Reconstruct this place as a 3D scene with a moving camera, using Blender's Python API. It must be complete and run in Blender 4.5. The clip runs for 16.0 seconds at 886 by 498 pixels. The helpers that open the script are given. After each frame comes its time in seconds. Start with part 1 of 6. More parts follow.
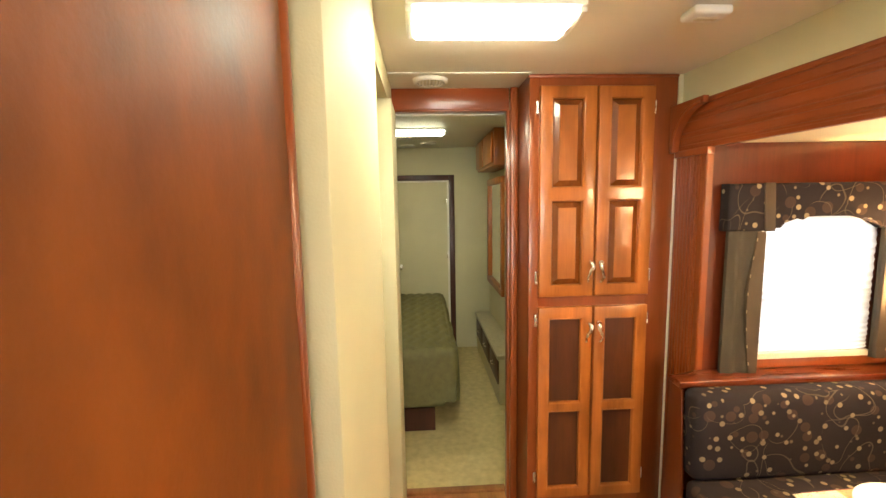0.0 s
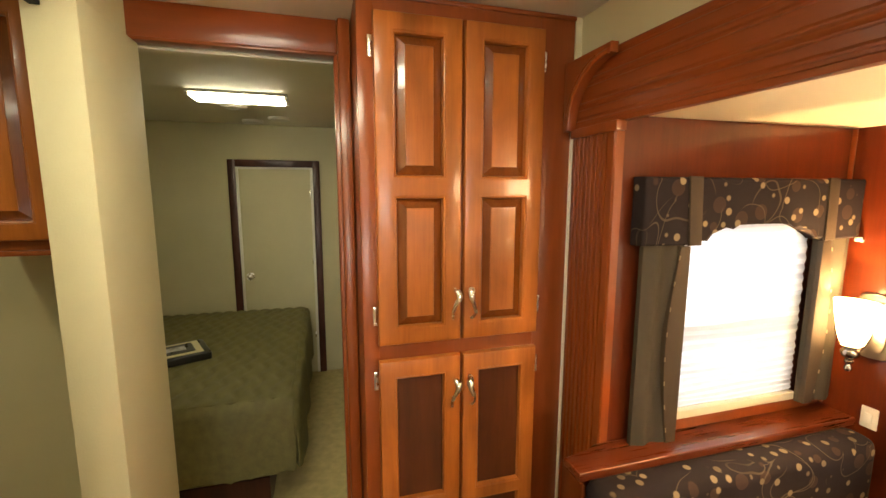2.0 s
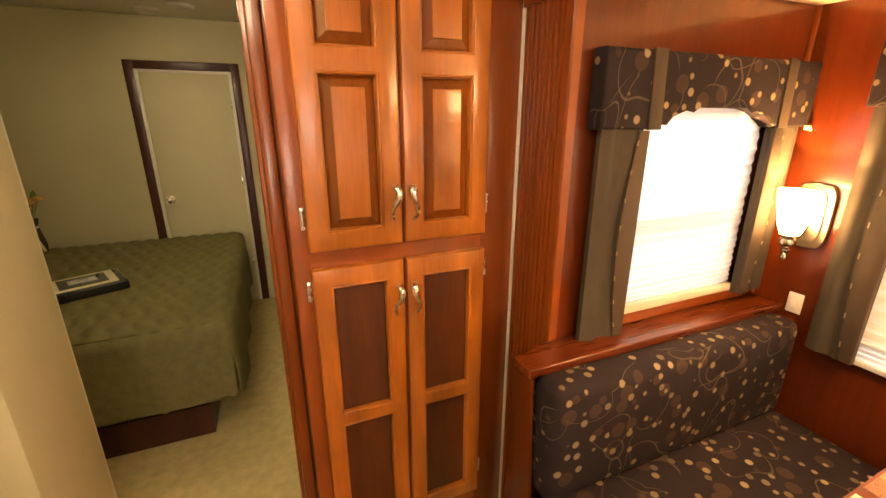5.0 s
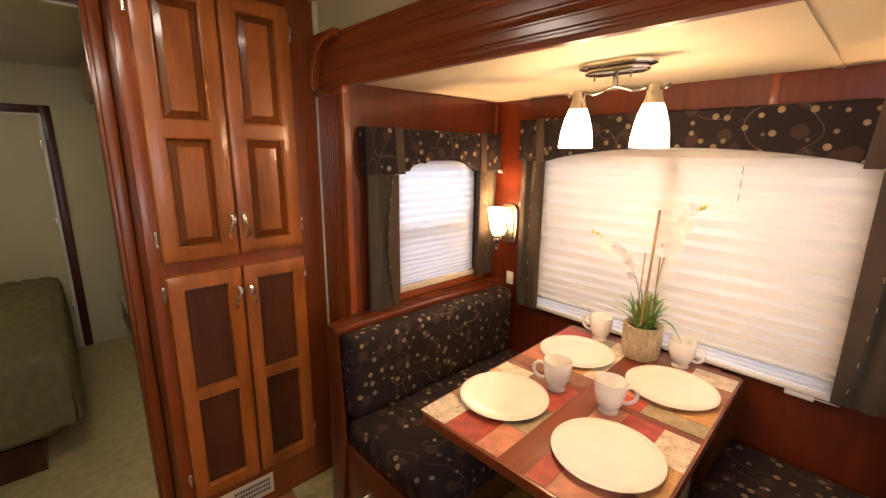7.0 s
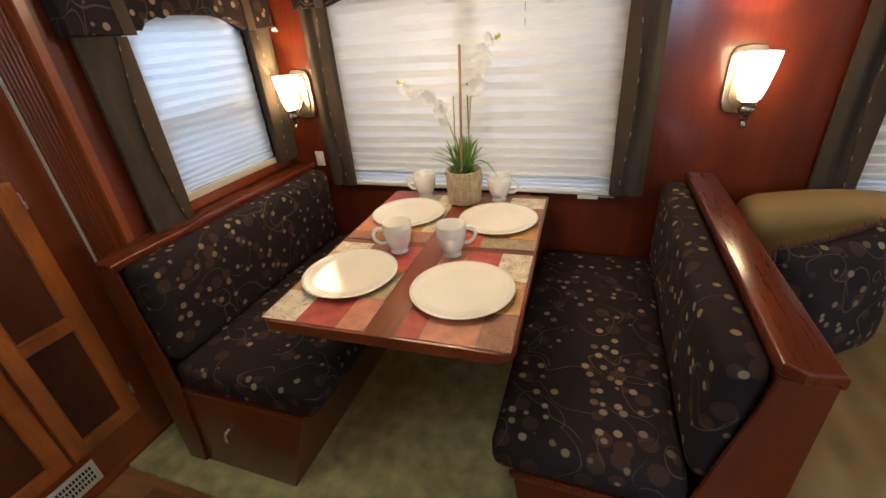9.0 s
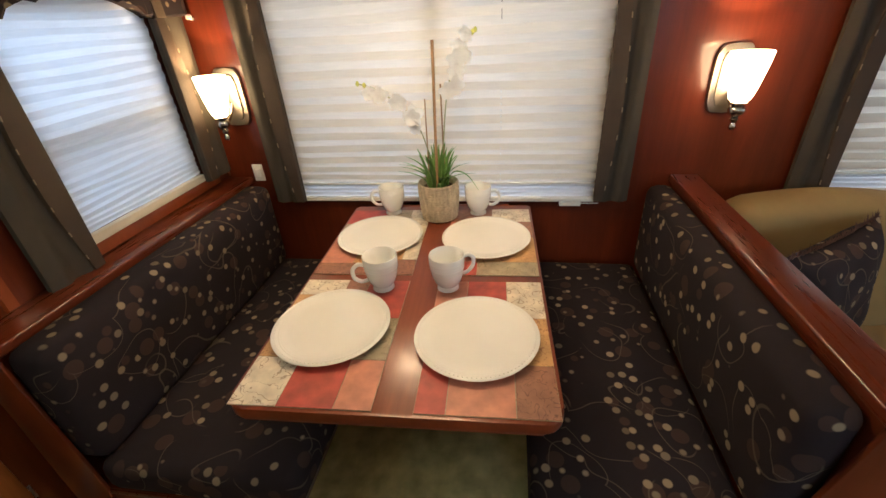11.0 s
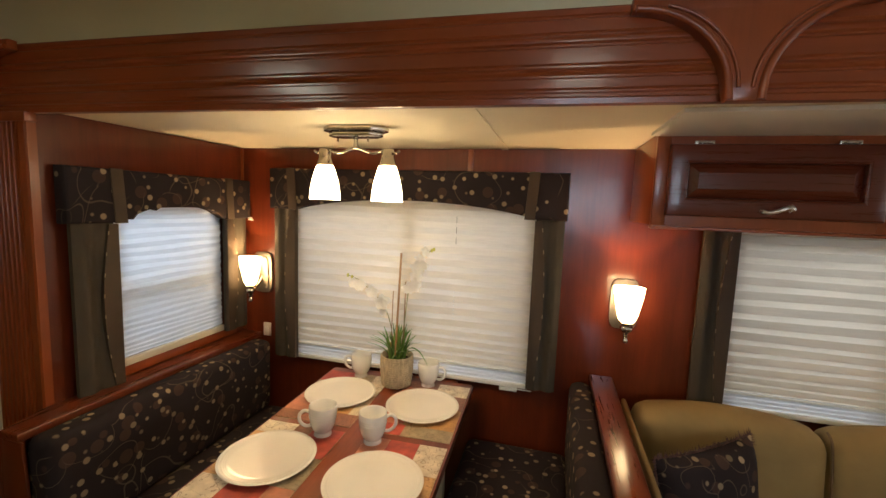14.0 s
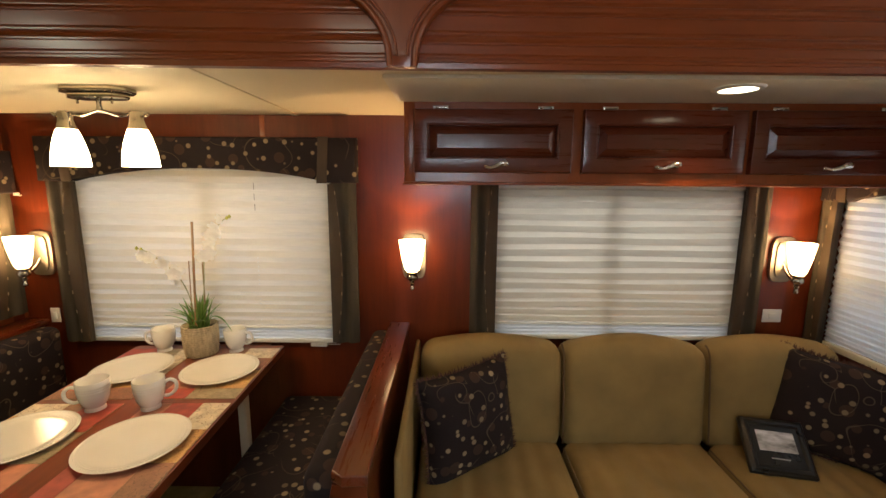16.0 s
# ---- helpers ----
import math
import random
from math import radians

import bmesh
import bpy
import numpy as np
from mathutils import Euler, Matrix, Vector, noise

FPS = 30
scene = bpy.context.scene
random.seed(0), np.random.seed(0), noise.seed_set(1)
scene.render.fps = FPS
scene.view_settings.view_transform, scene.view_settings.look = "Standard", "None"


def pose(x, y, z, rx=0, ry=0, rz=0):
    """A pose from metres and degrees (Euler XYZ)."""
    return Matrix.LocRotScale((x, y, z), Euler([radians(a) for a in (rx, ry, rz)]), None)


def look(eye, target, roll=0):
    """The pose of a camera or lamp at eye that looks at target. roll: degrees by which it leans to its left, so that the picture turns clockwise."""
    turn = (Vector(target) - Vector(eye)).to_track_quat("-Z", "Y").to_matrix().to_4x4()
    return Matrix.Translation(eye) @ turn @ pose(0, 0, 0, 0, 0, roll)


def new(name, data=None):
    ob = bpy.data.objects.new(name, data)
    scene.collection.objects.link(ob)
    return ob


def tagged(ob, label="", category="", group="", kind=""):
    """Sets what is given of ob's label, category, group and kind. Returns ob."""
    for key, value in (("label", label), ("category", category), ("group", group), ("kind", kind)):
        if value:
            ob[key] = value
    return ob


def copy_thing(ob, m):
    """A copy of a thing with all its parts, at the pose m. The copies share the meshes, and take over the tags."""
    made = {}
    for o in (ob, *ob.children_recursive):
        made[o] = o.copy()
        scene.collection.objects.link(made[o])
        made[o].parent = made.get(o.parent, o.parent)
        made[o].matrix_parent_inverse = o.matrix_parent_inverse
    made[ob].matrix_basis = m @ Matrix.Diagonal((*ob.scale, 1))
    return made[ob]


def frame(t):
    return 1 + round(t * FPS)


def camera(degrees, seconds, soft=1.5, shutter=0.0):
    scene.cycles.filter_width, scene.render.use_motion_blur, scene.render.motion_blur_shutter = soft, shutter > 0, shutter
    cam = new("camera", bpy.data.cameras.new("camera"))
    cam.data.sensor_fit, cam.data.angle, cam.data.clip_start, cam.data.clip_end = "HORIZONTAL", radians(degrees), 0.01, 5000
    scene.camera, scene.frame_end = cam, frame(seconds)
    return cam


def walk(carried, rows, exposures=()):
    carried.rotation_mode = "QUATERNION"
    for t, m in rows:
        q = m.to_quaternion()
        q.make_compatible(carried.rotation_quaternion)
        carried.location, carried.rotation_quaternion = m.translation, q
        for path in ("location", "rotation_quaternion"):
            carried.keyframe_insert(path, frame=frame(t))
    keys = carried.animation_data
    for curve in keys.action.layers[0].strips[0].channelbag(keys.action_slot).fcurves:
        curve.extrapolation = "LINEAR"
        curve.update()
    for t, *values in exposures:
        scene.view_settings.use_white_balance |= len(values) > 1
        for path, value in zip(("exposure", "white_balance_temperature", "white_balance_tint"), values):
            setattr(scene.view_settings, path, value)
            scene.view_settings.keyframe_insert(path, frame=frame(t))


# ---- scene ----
cam = camera(93.1, 16.0)
PATH = [
    (0, (-0.018, -0.008, 1.579), (0.085, 1.975, 1.342), -1.0),
    (0.5, (-0.02, 0.126, 1.57), (0.482, 2.045, 1.308), -1.5),
    (1, (0.036, 0.264, 1.556), (0.782, 2.086, 1.206), -1.2),
    (1.5, (0.235, 0.454, 1.572), (0.836, 2.333, 1.245), -0.2),
    (2, (0.358, 0.63, 1.58), (0.895, 2.536, 1.305), 0.1),
    (2.5, (0.396, 0.815, 1.597), (1.026, 2.707, 1.434), -0.3),
    (3, (0.423, 0.878, 1.558), (1.057, 2.744, 1.216), 0.1),
    (3.2, (0.427, 0.875, 1.539), (1.034, 2.73, 1.102), 0.5),
    (5.3, (0.407, 0.652, 1.467), (1.221, 2.373, 0.856), -0.8),
    (5.5, (0.394, 0.578, 1.479), (1.322, 2.254, 0.905), -0.7),
    (6, (0.344, 0.442, 1.5), (1.488, 2.007, 1.01), -0.6),
    (6.5, (0.295, 0.278, 1.508), (1.569, 1.754, 1.063), 1.1),
    (7, (0.247, 0.127, 1.518), (1.579, 1.552, 1.076), 0.6),
    (7.5, (0.197, 0.068, 1.499), (1.632, 1.387, 1.049), -0.2),
    (8, (0.155, 0.082, 1.465), (1.742, 1.162, 0.904), -3.0),
    (8.5, (0.167, 0.141, 1.441), (1.817, 0.978, 0.682), -3.3),
    (9, (0.314, 0.224, 1.388), (1.964, 0.862, 0.456), -4.8),
    (9.2, (0.389, 0.295, 1.397), (2.019, 0.869, 0.39), -5.4),
    (11.3, (0.484, 0.456, 1.42), (2.234, 0.69, 0.479), -2.5),
    (11.5, (0.477, 0.434, 1.436), (2.283, 0.698, 0.615), -2.1),
    (12, (0.456, 0.385, 1.479), (2.329, 0.749, 0.88), -0.2),
    (12.5, (0.413, 0.316, 1.498), (2.296, 0.81, 1.038), 0.3),
    (13, (0.361, 0.241, 1.524), (2.252, 0.791, 1.173), 0.1),
    (13.5, (0.263, 0.171, 1.546), (2.17, 0.727, 1.316), 2.6),
    (14, (0.197, 0.087, 1.543), (2.121, 0.588, 1.326), 2.1),
    (14.5, (0.154, 0.034, 1.553), (2.102, 0.448, 1.372), 0.4),
    (15, (0.144, -0.033, 1.555), (2.115, 0.259, 1.385), 0.2),
    (15.5, (0.145, -0.165, 1.529), (2.124, 0.011, 1.299), -0.1),
    (16, (0.132, -0.35, 1.506), (2.105, -0.33, 1.182), 0.4),
]
EXPOSURES = [(0.0, 1.62, 6200, 9), (1.0, 0.92, 6700, 14), (1.8, 1.05, 6600, 11), (3.2, 1.27, 6700, 11), (5.5, 1.2, 8600, 32), (6.0, 0.72, 8050, 36), (6.5, 0.42, 7200, 36), (7.2, 0.18, 6000, 21), (8.0, -0.2, 5500, 11), (8.5, -0.26, 5300, 10), (9.0, -0.16, 5150, 10), (11.5, -0.24, 5150, 10), (12.4, -0.34, 5350, 10), (13.0, -0.42, 5550, 10), (14.5, -0.46, 5850, 9), (16.0, -0.44, 6050, 9)]
walk(cam, [(t, look(eye, target, roll)) for t, eye, target, roll in PATH], EXPOSURES)

# ---- world and sun ----
world = bpy.data.worlds.new("world")
scene.world = world
world.use_nodes = True
wn = world.node_tree.nodes
sky = wn.new("ShaderNodeTexSky")
sky.sky_type = 'NISHITA'
sky.sun_disc = False
sky.sun_elevation, sky.sun_rotation = radians(54), radians(-70)
wn["Background"].inputs["Strength"].default_value = 0.14
world.node_tree.links.new(sky.outputs[0], wn["Background"].inputs["Color"])
sun_data = bpy.data.lights.new("sun", 'SUN')
sun_data.energy, sun_data.angle, sun_data.color = 2.5, radians(0.6), (1.0, 0.95, 0.88)
sun = new("sun", sun_data)
sun.matrix_world = look((-4.0, 1.5, 6.0), (0.0, 0.0, 0.0))

CEILING_TUBE, NEAR_TUBE, BEDROOM_TUBE, SHADE_GLOW, CAN_GLOW = 16.0, 6.5, 12.0, 32.0, 10.0
SCONCE_WATTS, PENDANT_WATTS, CAN_WATTS = 13.0, 4.2, 2.5
WARM = (1.0, 0.58, 0.25)


def daylight(name, m, w, h, watts, color):
    """Sky light in a window's opening, just outside the pane."""
    d = bpy.data.lights.new(name, 'AREA')
    d.shape, d.size, d.size_y, d.energy, d.color = 'RECTANGLE', w, h, watts, color
    ob = new(name, d)
    ob.matrix_world = m
    return ob


daylight("daylight_window_1", look((1.565, 2.00, 1.60), (1.565, 1.62, 1.22)), 0.70, 0.60, 6.3, (0.82, 0.92, 1.0))
daylight("daylight_window_2", look((2.42, 0.72, 1.62), (2.02, 0.72, 1.18)), 1.25, 0.70, 13.8, (1.0, 0.94, 0.88))
daylight("daylight_window_3", look((2.42, -1.09, 1.68), (2.02, -1.09, 1.16)), 1.20, 0.65, 15.0, (1.0, 0.95, 0.86))
daylight("daylight_window_4", look((1.49, -2.42, 1.72), (1.49, -2.04, 1.16)), 0.85, 0.60, 11.0, (0.86, 0.93, 1.0))
# added lamp behind an assumed, unseen rear window; brightens the pantry doors
daylight("daylight_added_rear", look((-0.10, -4.12, 1.35), (-0.10, -3.9, 1.33)), 1.7, 0.8, 24.0, (1.0, 0.95, 0.86))
daylight("daylight_window_west", look((-2.05, -0.325, 1.60), (-1.8, -0.325, 1.60)), 0.80, 0.62, 16.0, (0.90, 0.95, 1.0))


# ---- materials ----
def material(name, color, rough=0.5, metal=0.0, vary=0.12, scale=(6, 6, 6), bump=0.0, bump_scale=120.0, coat=0.0, random_amount=0.0):
    """A surface with broad and fine variation of its colour, and relief."""
    m = bpy.data.materials.new(name)
    m.use_nodes = True
    n, l = m.node_tree.nodes, m.node_tree.links
    b = n["Principled BSDF"]
    b.inputs["Roughness"].default_value, b.inputs["Metallic"].default_value = rough, metal
    b.inputs["Coat Weight"].default_value = coat
    b.inputs["Coat Roughness"].default_value = 0.12
    co = n.new("ShaderNodeTexCoord")
    mp = n.new("ShaderNodeMapping")
    mp.inputs["Scale"].default_value = scale
    l.new(co.outputs["Object"], mp.inputs["Vector"])
    broad = n.new("ShaderNodeTexNoise")
    broad.inputs["Scale"].default_value, broad.inputs["Detail"].default_value = 1.0, 5.0
    l.new(mp.outputs[0], broad.inputs["Vector"])
    ramp = n.new("ShaderNodeValToRGB")
    ramp.color_ramp.elements[0].position, ramp.color_ramp.elements[1].position = 0.3, 0.7
    ramp.color_ramp.elements[0].color = (*[c * (1 - vary) for c in color], 1)
    ramp.color_ramp.elements[1].color = (*[min(1, c * (1 + vary)) for c in color], 1)
    l.new(broad.outputs[0], ramp.inputs[0])
    out = ramp.outputs[0]
    if random_amount:
        info = n.new("ShaderNodeObjectInfo")
        hsv = n.new("ShaderNodeHueSaturation")
        mr = n.new("ShaderNodeMapRange")
        mr.inputs["To Min"].default_value, mr.inputs["To Max"].default_value = 1 - random_amount, 1 + random_amount
        l.new(info.outputs["Random"], mr.inputs["Value"])
        l.new(mr.outputs[0], hsv.inputs["Value"])
        l.new(out, hsv.inputs["Color"])
        out = hsv.outputs[0]
    l.new(out, b.inputs["Base Color"])
    rr = n.new("ShaderNodeMapRange")
    rr.inputs["To Min"].default_value, rr.inputs["To Max"].default_value = max(0.02, rough - 0.06), min(1, rough + 0.08)
    l.new(broad.outputs[0], rr.inputs["Value"])
    l.new(rr.outputs[0], b.inputs["Roughness"])
    if bump:
        fine = n.new("ShaderNodeTexNoise")
        fine.inputs["Scale"].default_value, fine.inputs["Detail"].default_value = bump_scale, 3.0
        l.new(co.outputs["Object"], fine.inputs["Vector"])
        bp = n.new("ShaderNodeBump")
        bp.inputs["Strength"].default_value, bp.inputs["Distance"].default_value = bump, 0.002
        l.new(fine.outputs[0], bp.inputs["Height"])
        l.new(bp.outputs[0], b.inputs["Normal"])
    return m


def wood(name, dark, light, rough=0.3, grain='z', coat=0.25, tile=1.0, random_amount=0.0, blotchy=0.22, sheen=0.16):
    """Stained cherry: long grain with broad figure along one axis."""
    m = bpy.data.materials.new(name)
    m.use_nodes = True
    n, l = m.node_tree.nodes, m.node_tree.links
    b = n["Principled BSDF"]
    b.inputs["Coat Weight"].default_value, b.inputs["Coat Roughness"].default_value = coat, sheen
    b.inputs["Specular IOR Level"].default_value = 0.32
    co = n.new("ShaderNodeTexCoord")
    mp = n.new("ShaderNodeMapping")
    mp.inputs["Scale"].default_value = {'z': (26, 26, 1.6), 'x': (1.6, 26, 26), 'y': (26, 1.6, 26)}[grain]
    l.new(co.outputs["Object"], mp.inputs["Vector"])
    fig = n.new("ShaderNodeTexNoise")
    fig.inputs["Scale"].default_value, fig.inputs["Detail"].default_value, fig.inputs["Distortion"].default_value = 0.35 * tile, 3, 0.6
    fine = n.new("ShaderNodeTexNoise")
    fine.inputs["Scale"].default_value, fine.inputs["Detail"].default_value, fine.inputs["Roughness"].default_value = 3.2 * tile, 6, 0.7
    l.new(mp.outputs[0], fig.inputs["Vector"])
    l.new(mp.outputs[0], fine.inputs["Vector"])
    mix = n.new("ShaderNodeMath")
    mix.operation = 'MULTIPLY_ADD'
    mix.inputs[1].default_value = 0.42
    l.new(fine.outputs[0], mix.inputs[0])
    half = n.new("ShaderNodeMath")
    half.operation = 'MULTIPLY'
    half.inputs[1].default_value = 0.62
    l.new(fig.outputs[0], half.inputs[0])
    l.new(half.outputs[0], mix.inputs[2])
    ramp = n.new("ShaderNodeValToRGB")
    ramp.color_ramp.elements[0].position, ramp.color_ramp.elements[1].position = 0.33, 0.68
    ramp.color_ramp.elements[0].color, ramp.color_ramp.elements[1].color = (*dark, 1), (*light, 1)
    l.new(mix.outputs[0], ramp.inputs[0])
    wide = n.new("ShaderNodeMapping")
    wide.inputs["Scale"].default_value = {'z': (9, 9, 3.5), 'x': (3.5, 9, 9), 'y': (9, 3.5, 9)}[grain]
    l.new(co.outputs["Object"], wide.inputs["Vector"])
    blotch = n.new("ShaderNodeTexNoise")
    blotch.inputs["Scale"].default_value, blotch.inputs["Detail"].default_value, blotch.inputs["Distortion"].default_value = 1.0, 4, 0.4
    l.new(wide.outputs[0], blotch.inputs["Vector"])
    stain = n.new("ShaderNodeMapRange")
    stain.inputs["From Min"].default_value, stain.inputs["From Max"].default_value = 0.3, 0.7
    stain.inputs["To Min"].default_value, stain.inputs["To Max"].default_value = 1 - blotchy, 1 + 0.8 * blotchy
    l.new(blotch.outputs[0], stain.inputs["Value"])
    tone = n.new("ShaderNodeHueSaturation")
    l.new(stain.outputs[0], tone.inputs["Value"])
    l.new(ramp.outputs[0], tone.inputs["Color"])
    out = tone.outputs[0]
    if random_amount:
        info = n.new("ShaderNodeObjectInfo")
        hsv = n.new("ShaderNodeHueSaturation")
        mr = n.new("ShaderNodeMapRange")
        mr.inputs["To Min"].default_value, mr.inputs["To Max"].default_value = 1 - random_amount, 1 + random_amount
        l.new(info.outputs["Random"], mr.inputs["Value"])
        l.new(mr.outputs[0], hsv.inputs["Value"])
        l.new(out, hsv.inputs["Color"])
        out = hsv.outputs[0]
    l.new(out, b.inputs["Base Color"])
    rr = n.new("ShaderNodeMapRange")
    rr.inputs["To Min"].default_value, rr.inputs["To Max"].default_value = rough - 0.02, rough + 0.06
    l.new(fine.outputs[0], rr.inputs["Value"])
    l.new(rr.outputs[0], b.inputs["Roughness"])
    bp = n.new("ShaderNodeBump")
    bp.inputs["Strength"].default_value, bp.inputs["Distance"].default_value = 0.03, 0.0005
    l.new(fine.outputs[0], bp.inputs["Height"])
    l.new(bp.outputs[0], b.inputs["Normal"])
    return m


def dotted_fabric(name, ground, pale, brown, rough=0.85):
    """Dark woven cloth with round leaves in pale and brown tones and thin curling stems."""
    m = bpy.data.materials.new(name)
    m.use_nodes = True
    n, l = m.node_tree.nodes, m.node_tree.links
    b = n["Principled BSDF"]
    b.inputs["Roughness"].default_value = rough
    b.inputs["Specular IOR Level"].default_value = 0.2
    co = n.new("ShaderNodeTexCoord")

    def cells(scale, size, keep, soft):
        v = n.new("ShaderNodeTexVoronoi")
        v.inputs["Scale"].default_value, v.inputs["Randomness"].default_value = scale, 0.85
        l.new(co.outputs["Object"], v.inputs["Vector"])
        sep = n.new("ShaderNodeSeparateColor")
        l.new(v.outputs["Color"], sep.inputs[0])
        mr = n.new("ShaderNodeMapRange")
        mr.inputs["From Min"].default_value, mr.inputs["From Max"].default_value = size, size - soft
        l.new(v.outputs["Distance"], mr.inputs["Value"])
        gt = n.new("ShaderNodeMath")
        gt.operation = 'GREATER_THAN'
        gt.inputs[1].default_value = 1 - keep
        l.new(sep.outputs[0], gt.inputs[0])
        mul = n.new("ShaderNodeMath")
        mul.operation = 'MULTIPLY'
        l.new(mr.outputs[0], mul.inputs[0])
        l.new(gt.outputs[0], mul.inputs[1])
        return mul.outputs[0], sep.outputs[1]

    def over(fac, below, colour):
        mx = n.new("ShaderNodeMix")
        mx.data_type = 'RGBA'
        l.new(fac, mx.inputs[0])
        l.new(below, mx.inputs[6])
        if isinstance(colour, tuple):
            mx.inputs[7].default_value = (*colour, 1)
        else:
            l.new(colour, mx.inputs[7])
        return mx.outputs[2]

    base = n.new("ShaderNodeTexNoise")
    base.inputs["Scale"].default_value, base.inputs["Detail"].default_value = 9, 4
    l.new(co.outputs["Object"], base.inputs["Vector"])
    r0 = n.new("ShaderNodeValToRGB")
    r0.color_ramp.elements[0].color, r0.color_ramp.elements[1].color = (*[c * 0.75 for c in ground], 1), (*[c * 1.3 for c in ground], 1)
    l.new(base.outputs[0], r0.inputs[0])
    col = r0.outputs[0]
    f, t = cells(14.0, 0.33, 0.8, 0.03)
    col = over(f, col, brown)
    # curling stems: parts of rings of many sizes, broken by a broad noise
    for sc, off, radius in ((5.2, 0.0, 0.44), (6.4, 3.1, 0.46)):
        mp = n.new("ShaderNodeMapping")
        mp.inputs["Location"].default_value = (off, off, off)
        sway, add = n.new("ShaderNodeTexNoise"), n.new("ShaderNodeVectorMath")
        sway.inputs["Scale"].default_value, sway.inputs["Detail"].default_value = 6.0, 0.5
        l.new(co.outputs["Object"], sway.inputs["Vector"])
        add.operation = 'MULTIPLY_ADD'
        add.inputs[1].default_value = (0.16, 0.16, 0.16)
        l.new(sway.outputs["Color"], add.inputs[0])
        l.new(co.outputs["Object"], add.inputs[2])
        l.new(add.outputs[0], mp.inputs["Vector"])
        ring = n.new("ShaderNodeTexVoronoi")
        ring.inputs["Scale"].default_value = sc
        l.new(mp.outputs[0], ring.inputs["Vector"])
        sub, ab, line = n.new("ShaderNodeMath"), n.new("ShaderNodeMath"), n.new("ShaderNodeMapRange")
        sub.operation, ab.operation = 'SUBTRACT', 'ABSOLUTE'
        sub.inputs[1].default_value = radius
        l.new(ring.outputs["Distance"], sub.inputs[0])
        l.new(sub.outputs[0], ab.inputs[0])
        line.inputs["From Min"].default_value, line.inputs["From Max"].default_value = 0.0105, 0.0055
        line.inputs["To Max"].default_value = 0.5
        l.new(ab.outputs[0], line.inputs["Value"])
        gap, cut, both = n.new("ShaderNodeTexNoise"), n.new("ShaderNodeMapRange"), n.new("ShaderNodeMath")
        gap.inputs["Scale"].default_value, gap.inputs["Detail"].default_value = 5.0, 0.0
        l.new(mp.outputs[0], gap.inputs["Vector"])
        cut.inputs["From Min"].default_value, cut.inputs["From Max"].default_value = 0.46, 0.52
        l.new(gap.outputs[0], cut.inputs["Value"])
        both.operation = 'MULTIPLY'
        l.new(line.outputs[0], both.inputs[0])
        l.new(cut.outputs[0], both.inputs[1])
        col = over(both.outputs[0], col, tuple(c * 0.42 for c in pale))
    f, t = cells(24.0, 0.28, 0.84, 0.07)
    rp = n.new("ShaderNodeValToRGB")
    rp.color_ramp.elements[0].color, rp.color_ramp.elements[1].color = (*[c * 0.35 for c in pale], 1), (*pale, 1)
    l.new(t, rp.inputs[0])
    col = over(f, col, rp.outputs[0])
    l.new(col, b.inputs["Base Color"])
    wv = n.new("ShaderNodeTexNoise")
    wv.inputs["Scale"].default_value = 420
    l.new(co.outputs["Object"], wv.inputs["Vector"])
    bp = n.new("ShaderNodeBump")
    bp.inputs["Strength"].default_value, bp.inputs["Distance"].default_value = 0.25, 0.001
    l.new(wv.outputs[0], bp.inputs["Height"])
    l.new(bp.outputs[0], b.inputs["Normal"])
    return m


def glow(name, color, strength):
    m = bpy.data.materials.new(name)
    m.use_nodes = True
    b = m.node_tree.nodes["Principled BSDF"]
    b.inputs["Base Color"].default_value = (0.8, 0.78, 0.72, 1)
    b.inputs["Roughness"].default_value = 0.3
    b.inputs["Emission Color"].default_value, b.inputs["Emission Strength"].default_value = (*color, 1), strength
    return m


def shade_cloth(name, color, through_amount):
    """Pleated cloth that lets daylight through."""
    m = bpy.data.materials.new(name)
    m.use_nodes = True
    n, l = m.node_tree.nodes, m.node_tree.links
    n.remove(n["Principled BSDF"])
    d, t, mx = n.new("ShaderNodeBsdfDiffuse"), n.new("ShaderNodeBsdfTranslucent"), n.new("ShaderNodeMixShader")
    co, ns, rp = n.new("ShaderNodeTexCoord"), n.new("ShaderNodeTexNoise"), n.new("ShaderNodeValToRGB")
    mp = n.new("ShaderNodeMapping")
    mp.inputs["Scale"].default_value = (14, 14, 160)
    ns.inputs["Scale"].default_value, ns.inputs["Detail"].default_value = 1.0, 4
    l.new(co.outputs["Object"], mp.inputs[0])
    l.new(mp.outputs[0], ns.inputs["Vector"])
    l.new(ns.outputs[0], rp.inputs[0])
    rp.color_ramp.elements[0].color = (*[c * 0.82 for c in color], 1)
    rp.color_ramp.elements[1].color = (*color, 1)
    l.new(rp.outputs[0], d.inputs["Color"])
    l.new(rp.outputs[0], t.inputs["Color"])
    mx.inputs[0].default_value = through_amount
    l.new(d.outputs[0], mx.inputs[1])
    l.new(t.outputs[0], mx.inputs[2])
    l.new(mx.outputs[0], n["Material Output"].inputs[0])
    return m


def glass(name):
    m = bpy.data.materials.new(name)
    m.use_nodes = True
    b = m.node_tree.nodes["Principled BSDF"]
    b.inputs["Transmission Weight"].default_value, b.inputs["Roughness"].default_value = 1.0, 0.02
    b.inputs["IOR"].default_value = 1.45
    return m


